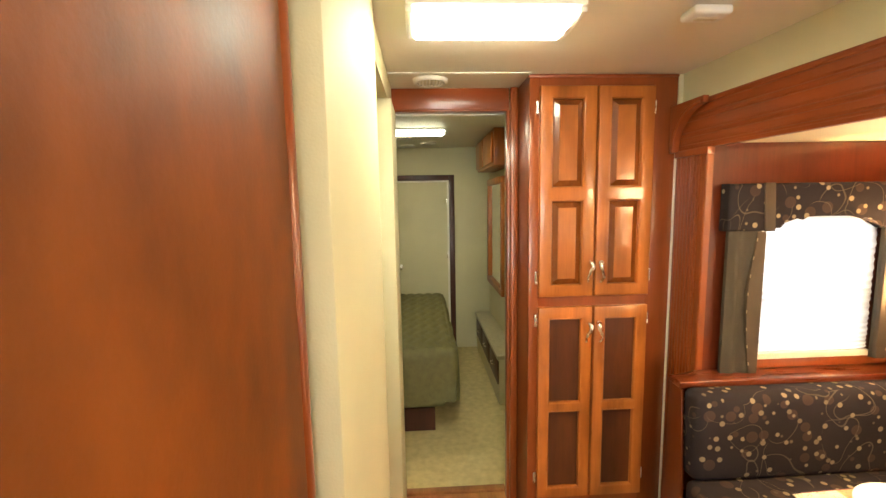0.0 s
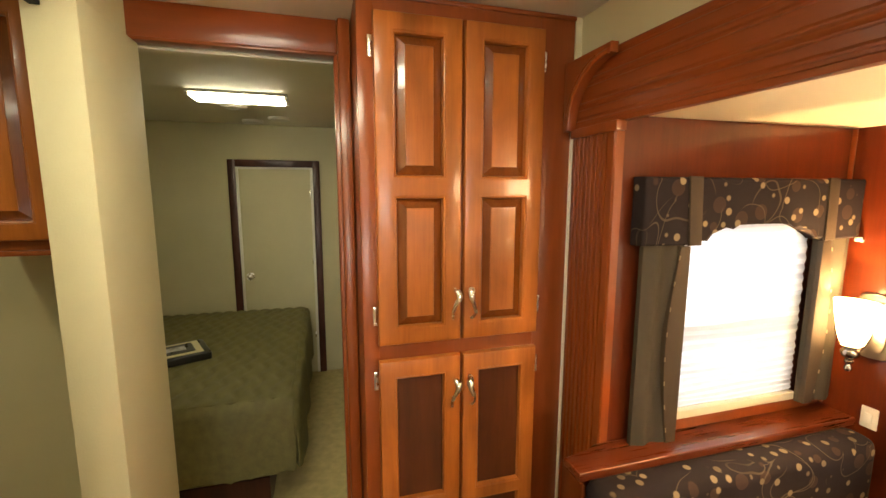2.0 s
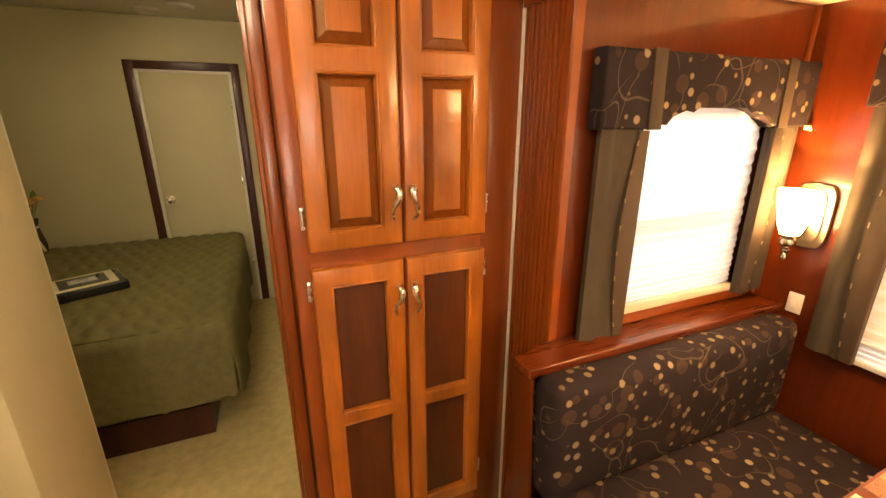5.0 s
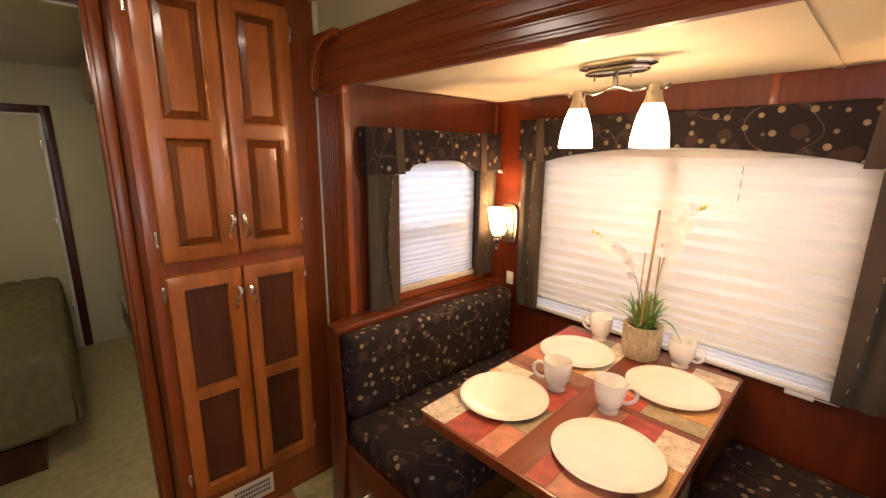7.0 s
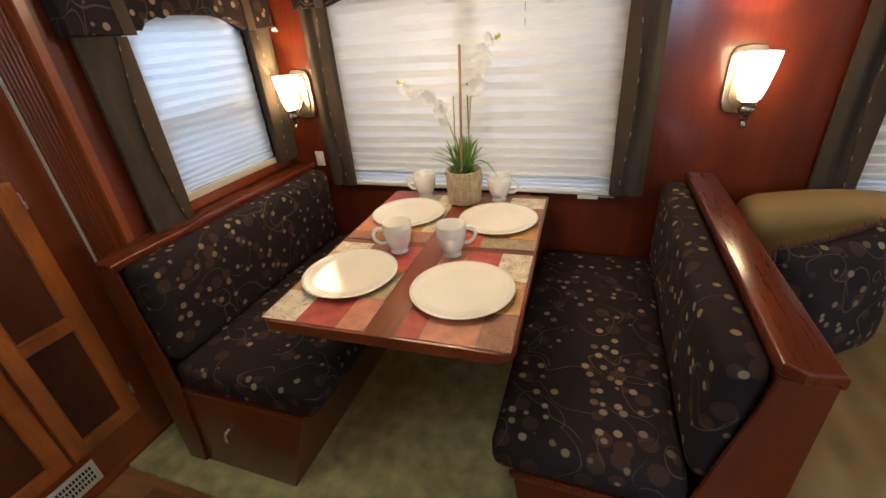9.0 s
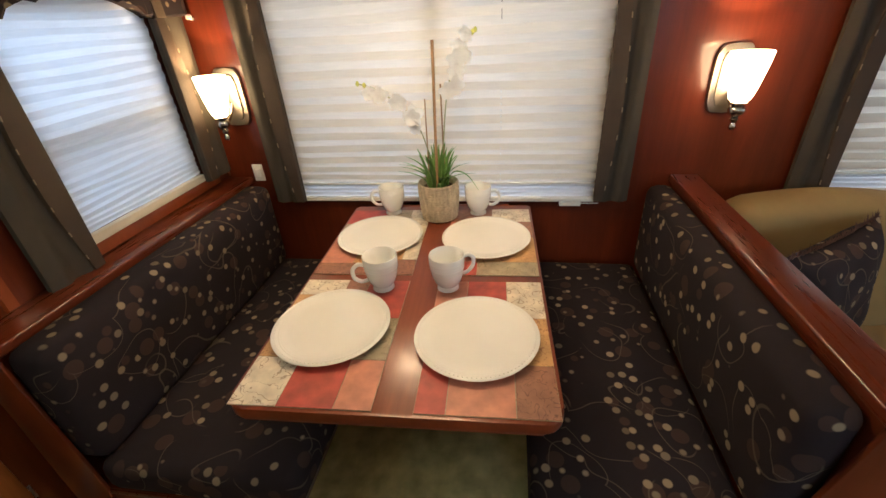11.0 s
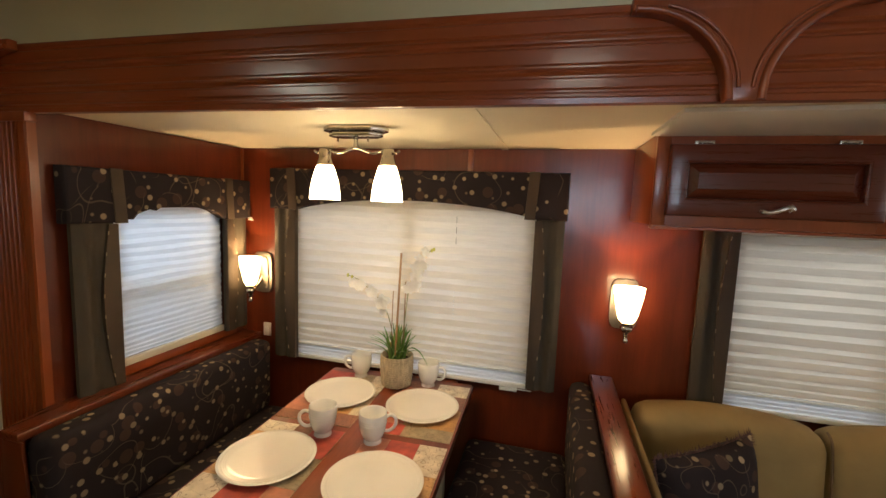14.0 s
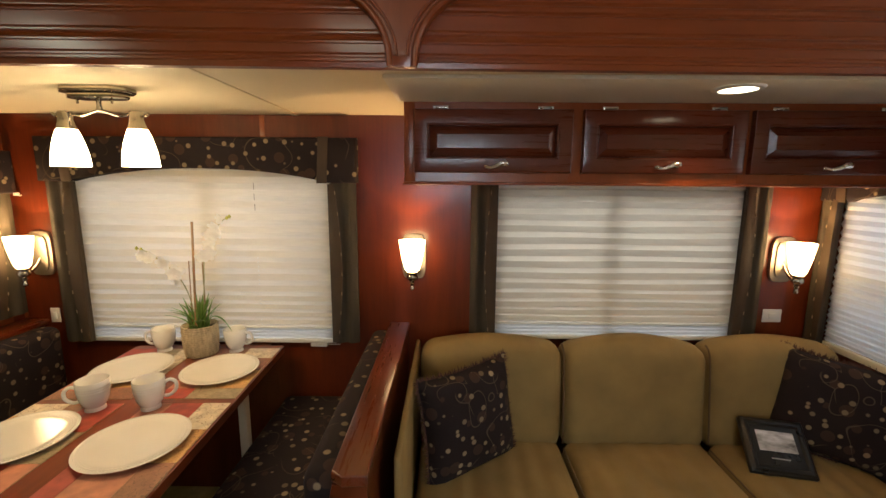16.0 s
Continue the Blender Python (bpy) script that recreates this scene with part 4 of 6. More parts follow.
# ---- lamps ----
def sconce(m, label):
    """A wall lamp with a rounded plate, a scrolled arm and an opal cup; the wall lies at y 0, it faces -y."""
    ob = thing("wall_sconce", m, label, "wall lamp", "nickel wall sconces")
    def plate(w, h, y0, y1, zc, bev):
        o = []
        for i in range(24):
            a = 2 * math.pi * i / 24
            c, s = math.cos(a), math.sin(a)
            o.append((w * math.copysign(abs(c) ** 0.36, c), zc + h * math.copysign(abs(s) ** 0.5, s)))
        return prism(bmesh.new(), o, y0, y1, bev)
    part("back_plate", plate(0.052, 0.100, -0.016, -0.0005, 1.172, 0.004), plate_metal, ob, "", 40)
    part("inner_plate", plate(0.036, 0.080, -0.024, -0.0165, 1.172, 0.003), plate_metal, ob, "", 40)
    arm = curve_points([(0, -0.02, 1.15), (0, -0.045, 1.118), (0, -0.080, 1.097), (0, -0.098, 1.100), (0, -0.102, 1.116)], 6)
    part("arm", tube(bmesh.new(), arm, 0.007, 10), nickel, ob, "", 60)
    cup = [(0.0, 1.080), (0.010, 1.081), (0.021, 1.090), (0.024, 1.100), (0.020, 1.110), (0.014, 1.114), (0.024, 1.118), (0.026, 1.123), (0.0, 1.124)]
    part("cup", lathe(bmesh.new(), cup, 24, (0, -0.102, 0)), nickel, ob, "", 50)
    fin = [(0.0, 1.040), (0.007, 1.042), (0.0105, 1.049), (0.0085, 1.057), (0.006, 1.063), (0.010, 1.068), (0.012, 1.073), (0.008, 1.079), (0.0, 1.080)]
    part("finial", lathe(bmesh.new(), fin, 20, (0, -0.102, 0)), nickel, ob, "", 50)
    sh = [(0.0, 1.126), (0.022, 1.126), (0.0285, 1.129), (0.0365, 1.152), (0.0435, 1.182), (0.0500, 1.216), (0.0555, 1.256), (0.0535, 1.257), (0.0480, 1.216), (0.0415, 1.182), (0.0345, 1.154), (0.026, 1.135), (0.0, 1.133)]
    part("shade", lathe(bmesh.new(), sh, 36, (0, -0.102, 0), (1.0, 0.72)), sconce_glass, ob, "glowing opal glass cup shade", 50)
    d = bpy.data.lights.new("sconce_bulb", 'POINT')
    d.energy, d.color, d.shadow_soft_size = SCONCE_WATTS, WARM, 0.004
    b = new("sconce_bulb", d)
    b.matrix_world = m @ pose(0, -0.102, 1.200)
    return ob


sconce(EAST(1.462), "lit nickel wall sconce in the dinette corner")
sconce(EAST(-0.203), "lit nickel wall sconce between dinette and sofa")
sconce(EAST(-1.822), "lit nickel wall sconce at the sofa corner")


def pendant():
    ob = thing("ceiling_lamp", pose(1.458, 0.718, SC), "two-light brushed nickel lamp over the dinette table", "ceiling lamp")
    def ring(w, d, cut):
        return [(w, d - cut), (w - cut, d), (-w + cut, d), (-w, d - cut), (-w, -d + cut), (-w + cut, -d), (w - cut, -d), (w, -d + cut)]
    bm = bmesh.new()
    prism(bm, [(q, p) for p, q in ring(0.105, 0.050, 0.03)], -0.016, -0.0005, 0.003, 'z')
    part("base_plate", bm, nickel, ob, "", 40)
    part("base_step", prism(bmesh.new(), [(q, p) for p, q in ring(0.090, 0.038, 0.026)], -0.032, -0.0165, 0.005, 'z'), nickel, ob, "", 40)
    part("stem", tube(bmesh.new(), [(0, 0, -0.030), (0, 0, -0.050), (0, 0, -0.068)], [0.007, 0.007, 0.010], 12), nickel, ob, "", 60)
    for yy in (-0.045, 0.062):
        part("pin", tube(bmesh.new(), [(-0.005, yy, -0.030), (-0.005, yy, -0.046)], 0.0035, 8), nickel, ob)
    arm = curve_points([(0, -0.150, -0.074), (0, -0.135, -0.082), (0, -0.111, -0.070), (0, -0.06, -0.082), (0, 0, -0.066), (0, 0.06, -0.082), (0, 0.111, -0.070), (0, 0.135, -0.082), (0, 0.150, -0.074)], 6)
    part("arm", tube(bmesh.new(), arm, 0.0065, 10, True, 0.6), nickel, ob, "", 60)
    for yy in (-0.111, 0.110):
        cap = [(0.0, -0.068), (0.018, -0.069), (0.0195, -0.073), (0.0195, -0.094), (0.0225, -0.108), (0.0275, -0.122), (0.0, -0.1225)]
        part("socket_cap", lathe(bmesh.new(), cap, 28, (0, yy, 0)), nickel, ob, "", 40)
        sh = [(0.0, -0.1215), (0.0265, -0.123), (0.033, -0.140), (0.0415, -0.170), (0.047, -0.200), (0.050, -0.234), (0.048, -0.234), (0.045, -0.200), (0.0395, -0.170), (0.031, -0.142), (0.0, -0.130)]
        part("shade", lathe(bmesh.new(), sh, 36, (0, yy, 0)), lamp_glass, ob, "glowing opal glass bell shade", 50)
        d = bpy.data.lights.new("pendant_bulb", 'POINT')
        d.energy, d.color, d.shadow_soft_size = PENDANT_WATTS, WARM, 0.02
        b = new("pendant_bulb", d)
        b.location = (1.458, 0.718 + yy, SC - 0.205)
    return ob


pendant()


def tube_fixture(m, w, d, lens, label):
    ob = thing("fluorescent_fixture", m, label, "ceiling light", "fluorescent ceiling lights")
    part("housing", boxed((-w / 2 - 0.012, -d / 2 - 0.012, -0.014), (w / 2 + 0.012, d / 2 + 0.012, -0.0005), 0.003), white_plastic, ob)
    bm = bmesh.new()
    o = [(-w / 2, -0.0145), (-w / 2 + 0.012, -0.034), (w / 2 - 0.012, -0.034), (w / 2, -0.0145)]
    prism(bm, o, -d / 2, d / 2, 0.004)
    part("lens", bm, lens, ob, "glowing ribbed lens")
    for s in (-1, 1):
        part("end_cap", boxed((s * (w / 2 + 0.004) - 0.010, -d / 2 - 0.004, -0.030), (s * (w / 2 + 0.004) + 0.010, d / 2 + 0.004, -0.0145), 0.004), white_plastic, ob)
    return ob


tube_fixture(pose(0.195, 1.240, H), 0.455, 0.185, tube_glow, "lit white fluorescent fixture on the aisle ceiling")
tube_fixture(pose(0.30, -0.02, H), 0.455, 0.185, near_glow, "lit white fluorescent fixture over the aisle walker")
tube_fixture(pose(-0.06, 3.20, H), 0.47, 0.16, bed_glow, "lit white fluorescent fixture on the bedroom ceiling")


def round_vent(m, r, label):
    ob = thing("ceiling_vent", m, label, "vent", "round ceiling vents")
    part("rim", lathe(bmesh.new(), [(r * 0.70, -0.004), (r * 0.72, -0.016), (r * 0.86, -0.017), (r * 0.97, -0.010), (r, -0.0005)], 32), white_plastic, ob, "", 40)
    part("core", lathe(bmesh.new(), [(0.0, -0.008), (r * 0.71, -0.008), (r * 0.71, -0.0005)], 32), ivory_plastic, ob)
    for k in range(-3, 4):
        x = k * r * 0.19
        half = math.sqrt(max(0.0, (r * 0.68) ** 2 - x * x))
        part("slat", boxed((x - 0.005, -half, -0.015), (x + 0.004, half, -0.0085), 0.001, 1), white_plastic, ob)
    return ob


round_vent(pose(0.038, 1.885, H), 0.078, "white round louvred vent on the aisle ceiling")
round_vent(pose(-0.15, 3.53, H), 0.075, "white round vent near the bedroom light")
round_vent(pose(0.07, 3.92, H), 0.075, "white round vent on the bedroom ceiling")
round_vent(pose(-0.13, 4.10, H), 0.075, "white round vent near the bedroom wall")
det = thing("smoke_detector", pose(0.79, 1.19, H), "small white detector box on the ceiling", "detector")
part("body", boxed((-0.055, -0.038, -0.026), (0.055, 0.038, -0.0005), 0.010, 3), white_plastic, det)
part("grille", boxed((-0.03, -0.012, -0.0285), (0.03, 0.012, -0.0262), 0.002), ivory_plastic, det)

can = thing("recessed_light", pose(1.372, -1.160, SC - 0.010), "lit recessed can light in the sofa ceiling", "ceiling light")
part("rim", lathe(bmesh.new(), [(0.048, -0.006), (0.060, -0.006), (0.066, -0.0005)], 32), white_plastic, can)
part("lens", lathe(bmesh.new(), [(0.0, -0.005), (0.048, -0.005), (0.048, -0.001)], 32), can_glow, can, "glowing lens")
d = bpy.data.lights.new("can_bulb", 'SPOT')
d.energy, d.color, d.spot_size, d.spot_blend, d.shadow_soft_size = CAN_WATTS * 4, WARM, radians(120), 0.6, 0.04
cb = new("can_bulb", d)
cb.matrix_world = look((1.372, -1.160, SC - 0.030), (1.372, -1.1601, 0.0))


# ---- pantry ----
def pantry():
    ob = thing("pantry_cabinet", pose(0, 1.80, 0), "tall cherry pantry with raised panel doors and bow pulls", "cabinet")
    bm = bmesh.new()
    box(bm, (0.4525, 0.0, 0.008), (0.498, 0.022, H - 0.002), 0.003)
    box(bm, (0.984, 0.0, 0.008), (1.0965, 0.022, H - 0.002), 0.003)
    for a, b in ((2.032, H - 0.002), (1.085, 1.150), (0.008, 0.205)):
        box(bm, (0.497, 0.0006, a), (0.985, 0.022, b), 0.001, 1)
    box(bm, (0.728, 0.001, 0.205), (0.752, 0.021, 2.032), 0.001, 1)
    part("face_frame", bm, frame_wood, ob)
    part("body", boxed((0.4527, 0.0225, 0.0), (1.0965, 0.252, H - 0.002)), frame_wood, ob)
    part("crown_strip", boxed((0.448, -0.006, H - 0.014), (1.0972, 0.02, H - 0.0015), 0.003), frame_wood, ob)
    part("plinth", boxed((0.4530, -0.004, -0.008), (1.096, 0.02, 0.034), 0.003), frame_wood, ob)
    for x0, x1, hx, hgx, fl in ((0.494, 0.737, 0.714, 0.486, 1), (0.746, 0.989, 0.769, 0.997, -1)):
        dr = panel_door(ob, x0, x1, 1.140, 2.040, -0.0006, [(x0 + 0.048, x1 - 0.048, 1.186, 1.566), (x0 + 0.048, x1 - 0.048, 1.614, 1.996)], True)
        handle(dr, hx, -0.0226, 1.248, True, fl)
        for z in (1.955, 1.225):
            hinge(dr, hgx, -0.0008, z)
        dr = panel_door(ob, x0, x1, 0.180, 1.092, -0.0006, [(x0 + 0.044, x1 - 0.044, 0.224, 0.608), (x0 + 0.044, x1 - 0.044, 0.640, 1.043)], False)
        handle(dr, hx, -0.0226, 0.975, True, fl)
        for z in (1.03, 0.27):
            hinge(dr, hgx, -0.0008, z)
    return ob


pantry()
reg = thing("floor_register", pose(0.50, 1.80, 0.045), "ivory slotted air grille at the foot of the pantry", "vent")
part("plate", boxed((0, -0.008, 0), (0.29, -0.0045, 0.098), 0.0015), ivory_plastic, reg)
bm = bmesh.new()
for r in range(3):
    for k in range(14):
        box(bm, (0.13 + k * 0.0105, -0.0092, 0.022 + r * 0.022), (0.1365 + k * 0.0105, -0.0078, 0.036 + r * 0.022))
tagged(part("slot", bm, slot_black, reg, "rows of dark slots"), kind="stuff")
for k in range(3):
    part("bar", boxed((0.02, -0.0092, 0.030 + 0.012 * k), (0.10, -0.0078, 0.034 + 0.012 * k)), slot_black, reg)


# ---- dinette ----
def puffed(lo, hi, r, puff, axis):
    """A cushion: a rounded box whose broad faces swell a little."""
    bm = boxed(lo, hi, r, 4)
    c = [(a + b) / 2 for a, b in zip(lo, hi)]
    h = [(b - a) / 2 for a, b in zip(lo, hi)]
    bmesh.ops.subdivide_edges(bm, edges=[e for e in bm.edges if e.calc_length() > 0.09], cuts=6, use_grid_fill=True)
    o = [i for i in range(3) if i != axis]
    for v in bm.verts:
        k = 1.0
        for i in o:
            k *= max(0.0, 1 - ((v.co[i] - c[i]) / h[i]) ** 4)
        v.co[axis] += puff * k * (1 if v.co[axis] > c[axis] else -1) * (0.75 + 0.25 * noise.noise(v.co * 7))
    return bm


b1 = thing("dinette_bench", pose(0, 0, 0), "cherry dinette bench with dark leaf print cushions below the small window", "bench", "dinette benches")
part("base", prism(bmesh.new(), [(0.965, 0.400), (1.100, 0.011), (1.583, 0.011), (1.583, 0.400)], 0.972, 1.962, 0.003, 'x'), bench_wood, b1)
part("seat_cushion", puffed((0.962, 0.915, 0.4015), (1.950, 1.435, 0.505), 0.032, 0.010, 2), booth_fabric, b1, "thick leaf print seat cushion")
part("back_cushion", puffed((0.978, 1.395, 0.500), (1.940, 1.499, 0.845), 0.034, 0.010, 1), booth_fabric, b1, "leaf print back cushion")
part("back_board", boxed((0.976, 1.500, 0.401), (1.962, 1.583, 0.838)), bench_wood, b1)
part("end_board", prism(bmesh.new(), [(1.470, 0.838), (1.548, 0.838), (1.578, 0.011), (1.500, 0.011), (1.440, 0.410)], 0.962, 0.9715, 0.003, 'x'), bench_wood, b1)
part("cap_rail", prism(bmesh.new(), [(0.960, 1.478), (1.966, 1.478), (1.966, 1.583), (1.075, 1.583), (1.040, 1.556), (0.960, 1.552)], 0.839, 0.866, 0.006, 'z', 3), cap_wood, b1, "polished cherry cap rail")
part("seat_lip", boxed((0.966, 0.955, 0.382), (0.9715, 1.470, 0.4005), 0.002), cap_wood, b1, "slim polished lip under the cushion")
part("latch", tube(bmesh.new(), [(0.972, 1.310, 0.235), (0.955, 1.310, 0.235), (0.950, 1.310, 0.225), (0.950, 1.312, 0.200)], 0.005, 8), chrome, b1, "small chrome finger pull")

b2 = thing("dinette_bench", pose(0, 0, 0), "cherry dinette bench with dark leaf print cushions beside the sofa", "bench", "dinette benches")
part("base", prism(bmesh.new(), [(0.345, 0.415), (0.30, 0.011), (-0.176, 0.011), (-0.176, 0.415)], 0.972, 1.962, 0.003, 'x'), bench_wood, b2)
part("seat_cushion", puffed((0.958, -0.03, 0.4165), (1.955, 0.398, 0.515), 0.032, 0.010, 2), booth_fabric, b2, "thick leaf print seat cushion")
part("back_cushion", puffed((0.985, -0.104, 0.510), (1.950, -0.018, 0.842), 0.032, 0.010, 1), booth_fabric, b2, "leaf print back cushion")
part("back_board", boxed((0.976, -0.176, 0.416), (1.962, -0.1045, 0.836)), bench_wood, b2)
part("seat_lip", boxed((0.962, -0.015, 0.392), (0.9715, 0.352, 0.4155), 0.003), cap_wood, b2, "slim polished lip under the cushion")
part("end_board", prism(bmesh.new(), [(-0.098, 0.838), (-0.178, 0.838), (-0.178, 0.011), (-0.02, 0.011), (-0.02, 0.415)], 0.960, 0.9715, 0.003, 'x'), bench_wood, b2)
part("cap_rail", prism(bmesh.new(), [(0.950, -0.124), (0.968, -0.096), (1.962, -0.094), (1.962, -0.182), (0.954, -0.180)], 0.839, 0.868, 0.006, 'z', 3), cap_wood, b2, "polished cherry cap rail")


TABLE_Z = 0.765
def dinette_table():
    ob = thing("dinette_table", pose(0.974, 0.670, 0, 0, 0, 2.0) @ pose(-0.974, -0.670, 0), "cherry dinette table on a steel leg, set for four", "table")
    def rounded(x0, x1, y0, y1, r):
        pts = []
        for cx, cy, a0 in ((x1 - 0.01, y1 - 0.01, 0), (x0 + r, y1 - r, 90), (x0 + r, y0 + r, 180), (x1 - 0.01, y0 + 0.01, 270)):
            rr = 0.01 if cx > (x0 + x1) / 2 else r
            for i in range(7):
                a = radians(a0 + 15 * i)
                pts.append((cx + rr * math.cos(a), cy + rr * math.sin(a)))
        return pts
    part("tabletop", prism(bmesh.new(), rounded(0.974, 1.912, 0.345, 0.998, 0.04), TABLE_Z - 0.030, TABLE_Z, 0.007, 'z', 3), table_wood, ob, "", 40)
    part("wall_cleat", boxed((1.9128, 0.42, TABLE_Z - 0.045), (1.948, 0.90, TABLE_Z - 0.006), 0.004), frame_wood, ob)
    part("leg", boxed((1.62, 0.405, 0.011), (1.66, 0.435, TABLE_Z - 0.031), 0.004), ivory_plastic, ob, "pale side leg")
    return ob


dinette_table()

LAYOUT_A = [(0, 0.13, 0, 0.10, 'cream'), (0, 0.13, 0.10, 0.215, 'red'), (0, 0.13, 0.215, 0.29, 'salmon'), (0.13, 0.27, 0, 0.10, 'gold'), (0.13, 0.27, 0.10, 0.20, 'gold'), (0.13, 0.27, 0.20, 0.29, 'sage'),
            (0.27, 0.36, 0, 0.09, 'gold'), (0.36, 0.43, 0, 0.12, 'cream'), (0.27, 0.36, 0.09, 0.18, 'salmon'), (0.36, 0.43, 0.12, 0.18, 'brown'), (0.27, 0.43, 0.18, 0.29, 'red')]
LAYOUT_B = [(0, 0.13, 0, 0.06, 'red'), (0, 0.13, 0.06, 0.19, 'salmon'), (0, 0.13, 0.19, 0.27, 'brown'), (0.13, 0.28, 0, 0.08, 'sage'), (0.13, 0.28, 0.08, 0.19, 'gold'), (0.13, 0.28, 0.19, 0.27, 'gold'),
            (0.28, 0.43, 0, 0.08, 'salmon'), (0.28, 0.43, 0.08, 0.18, 'red'), (0.28, 0.43, 0.18, 0.27, 'cream')]
LAYOUT_C = [(0, 0.06, 0, 0.16, 'brown'), (0, 0.08, 0.16, 0.29, 'brown'), (0.06, 0.24, 0, 0.10, 'salmon'), (0.08, 0.24, 0.16, 0.245, 'gold'), (0.06, 0.24, 0.10, 0.16, 'gold'), (0.08, 0.24, 0.245, 0.29, 'cream'),
            (0.24, 0.32, 0, 0.12, 'sage'), (0.32, 0.43, 0, 0.16, 'red'), (0.24, 0.32, 0.12, 0.22, 'gold'), (0.32, 0.43, 0.16, 0.22, 'sage'), (0.24, 0.43, 0.22, 0.29, 'cream')]
LAYOUT_D = [(0, 0.07, 0, 0.10, 'red'), (0, 0.07, 0.10, 0.27, 'sage'), (0.07, 0.22, 0, 0.09, 'salmon'), (0.07, 0.22, 0.09, 0.27, 'gold'), (0.22, 0.33, 0, 0.09, 'salmon'), (0.22, 0.33, 0.09, 0.20, 'gold'), (0.22, 0.33, 0.20, 0.27, 'brown'),
            (0.33, 0.43, 0, 0.14, 'brown'), (0.33, 0.43, 0.14, 0.27, 'cream')]


def placemat(x, y, layout, w, label):
    """A patchwork place mat; x runs along the table, the patches step toward -y."""
    ob = thing("placemat", pose(0.974, 0.670, TABLE_Z, 0, 0, 2.0) @ pose(x - 0.974, y - 0.670, 0), label, "placemat", "patchwork placemats")
    part("backing", boxed((0, -w, 0.0004), (0.43, 0, 0.0016)), patch_mats['sage'], ob)
    for u0, u1, v0, v1, c in layout:
        bm = boxed((u0 + 0.0008, -v1 + 0.0008, 0.0017), (u1 - 0.0008, -v0 - 0.0008, 0.0026))
        part("patch", bm, patch_mats[c], ob)
    return ob


placemat(0.982, 0.992, LAYOUT_A, 0.29, "red and cream patchwork placemat by the aisle")
placemat(1.442, 0.992, LAYOUT_C, 0.29, "red and gold patchwork placemat by the window")
placemat(0.982, 0.622, LAYOUT_B, 0.27, "salmon and gold patchwork placemat by the aisle")
placemat(1.442, 0.622, LAYOUT_D, 0.27, "gold and cream patchwork placemat by the window")


def plate():
    ob = thing("dinner_plate", pose(1.204, 0.862, TABLE_Z + 0.0028), "round ivory stoneware dinner plate with a beaded rim", "plate", "dinner plates")
    prof = [(0.0, 0.0), (0.078, 0.0), (0.084, 0.002), (0.110, 0.008), (0.136, 0.0125), (0.1385, 0.0145), (0.136, 0.0158), (0.1235, 0.0136), (0.1228, 0.0131), (0.1218, 0.0134), (0.1185, 0.0130), (0.1178, 0.0124), (0.1168, 0.0126), (0.1140, 0.0118), (0.108, 0.0104), (0.095, 0.0094), (0.0, 0.0088)]
    part("dish", lathe(bmesh.new(), prof, 72), porcelain, ob, "", 60)
    bm = bmesh.new()
    for i in range(88):
        a = 2 * math.pi * i / 88
        bmesh.ops.create_icosphere(bm, subdivisions=1, radius=0.0023, matrix=pose(0.1295 * math.cos(a), 0.1295 * math.sin(a), 0.0141))
    tagged(part("beading", bm, porcelain, ob, "small raised beads", 80), kind="stuff")
    return ob


p0 = plate()
for x, y in ((1.194, 0.520), (1.652, 0.867), (1.651, 0.524)):
    copy_thing(p0, pose(x, y, TABLE_Z + 0.0028, 0, 0, 17))


def cup(turn, x, y):
    ob = thing("coffee_cup", pose(x, y, TABLE_Z + 0.0028, 0, 0, turn), "white footed stoneware coffee cup with ribbed bands", "cup", "coffee cups")
    prof = [(0.0, 0.004), (0.022, 0.003), (0.026, 0.0), (0.029, 0.001), (0.028, 0.008), (0.026, 0.013), (0.034, 0.024), (0.040, 0.040), (0.043, 0.056), (0.0446, 0.066), (0.0452, 0.0675), (0.0447, 0.069),
            (0.0450, 0.074), (0.0457, 0.0755), (0.0452, 0.077), (0.0455, 0.082), (0.0461, 0.0835), (0.0456, 0.085), (0.0455, 0.100), (0.0445, 0.1015), (0.0430, 0.100), (0.041, 0.060), (0.034, 0.030), (0.0, 0.018)]
    part("bowl", lathe(bmesh.new(), prof, 44), cup_glaze, ob, "", 50)
    h = curve_points([(0.041, 0, 0.080), (0.058, 0, 0.086), (0.073, 0, 0.074), (0.072, 0, 0.050), (0.055, 0, 0.034), (0.038, 0, 0.034)], 6)
    part("handle", tube(bmesh.new(), h, 0.0043, 10, True, 1.35), cup_glaze, ob, "", 60)
    return ob


c0 = cup(118, 1.377, 0.783)
for x, y, t in ((1.387, 0.609, -62), (1.848, 0.872, 98), (1.851, 0.562, -92)):
    copy_thing(c0, pose(x, y, TABLE_Z + 0.0028, 0, 0, t))


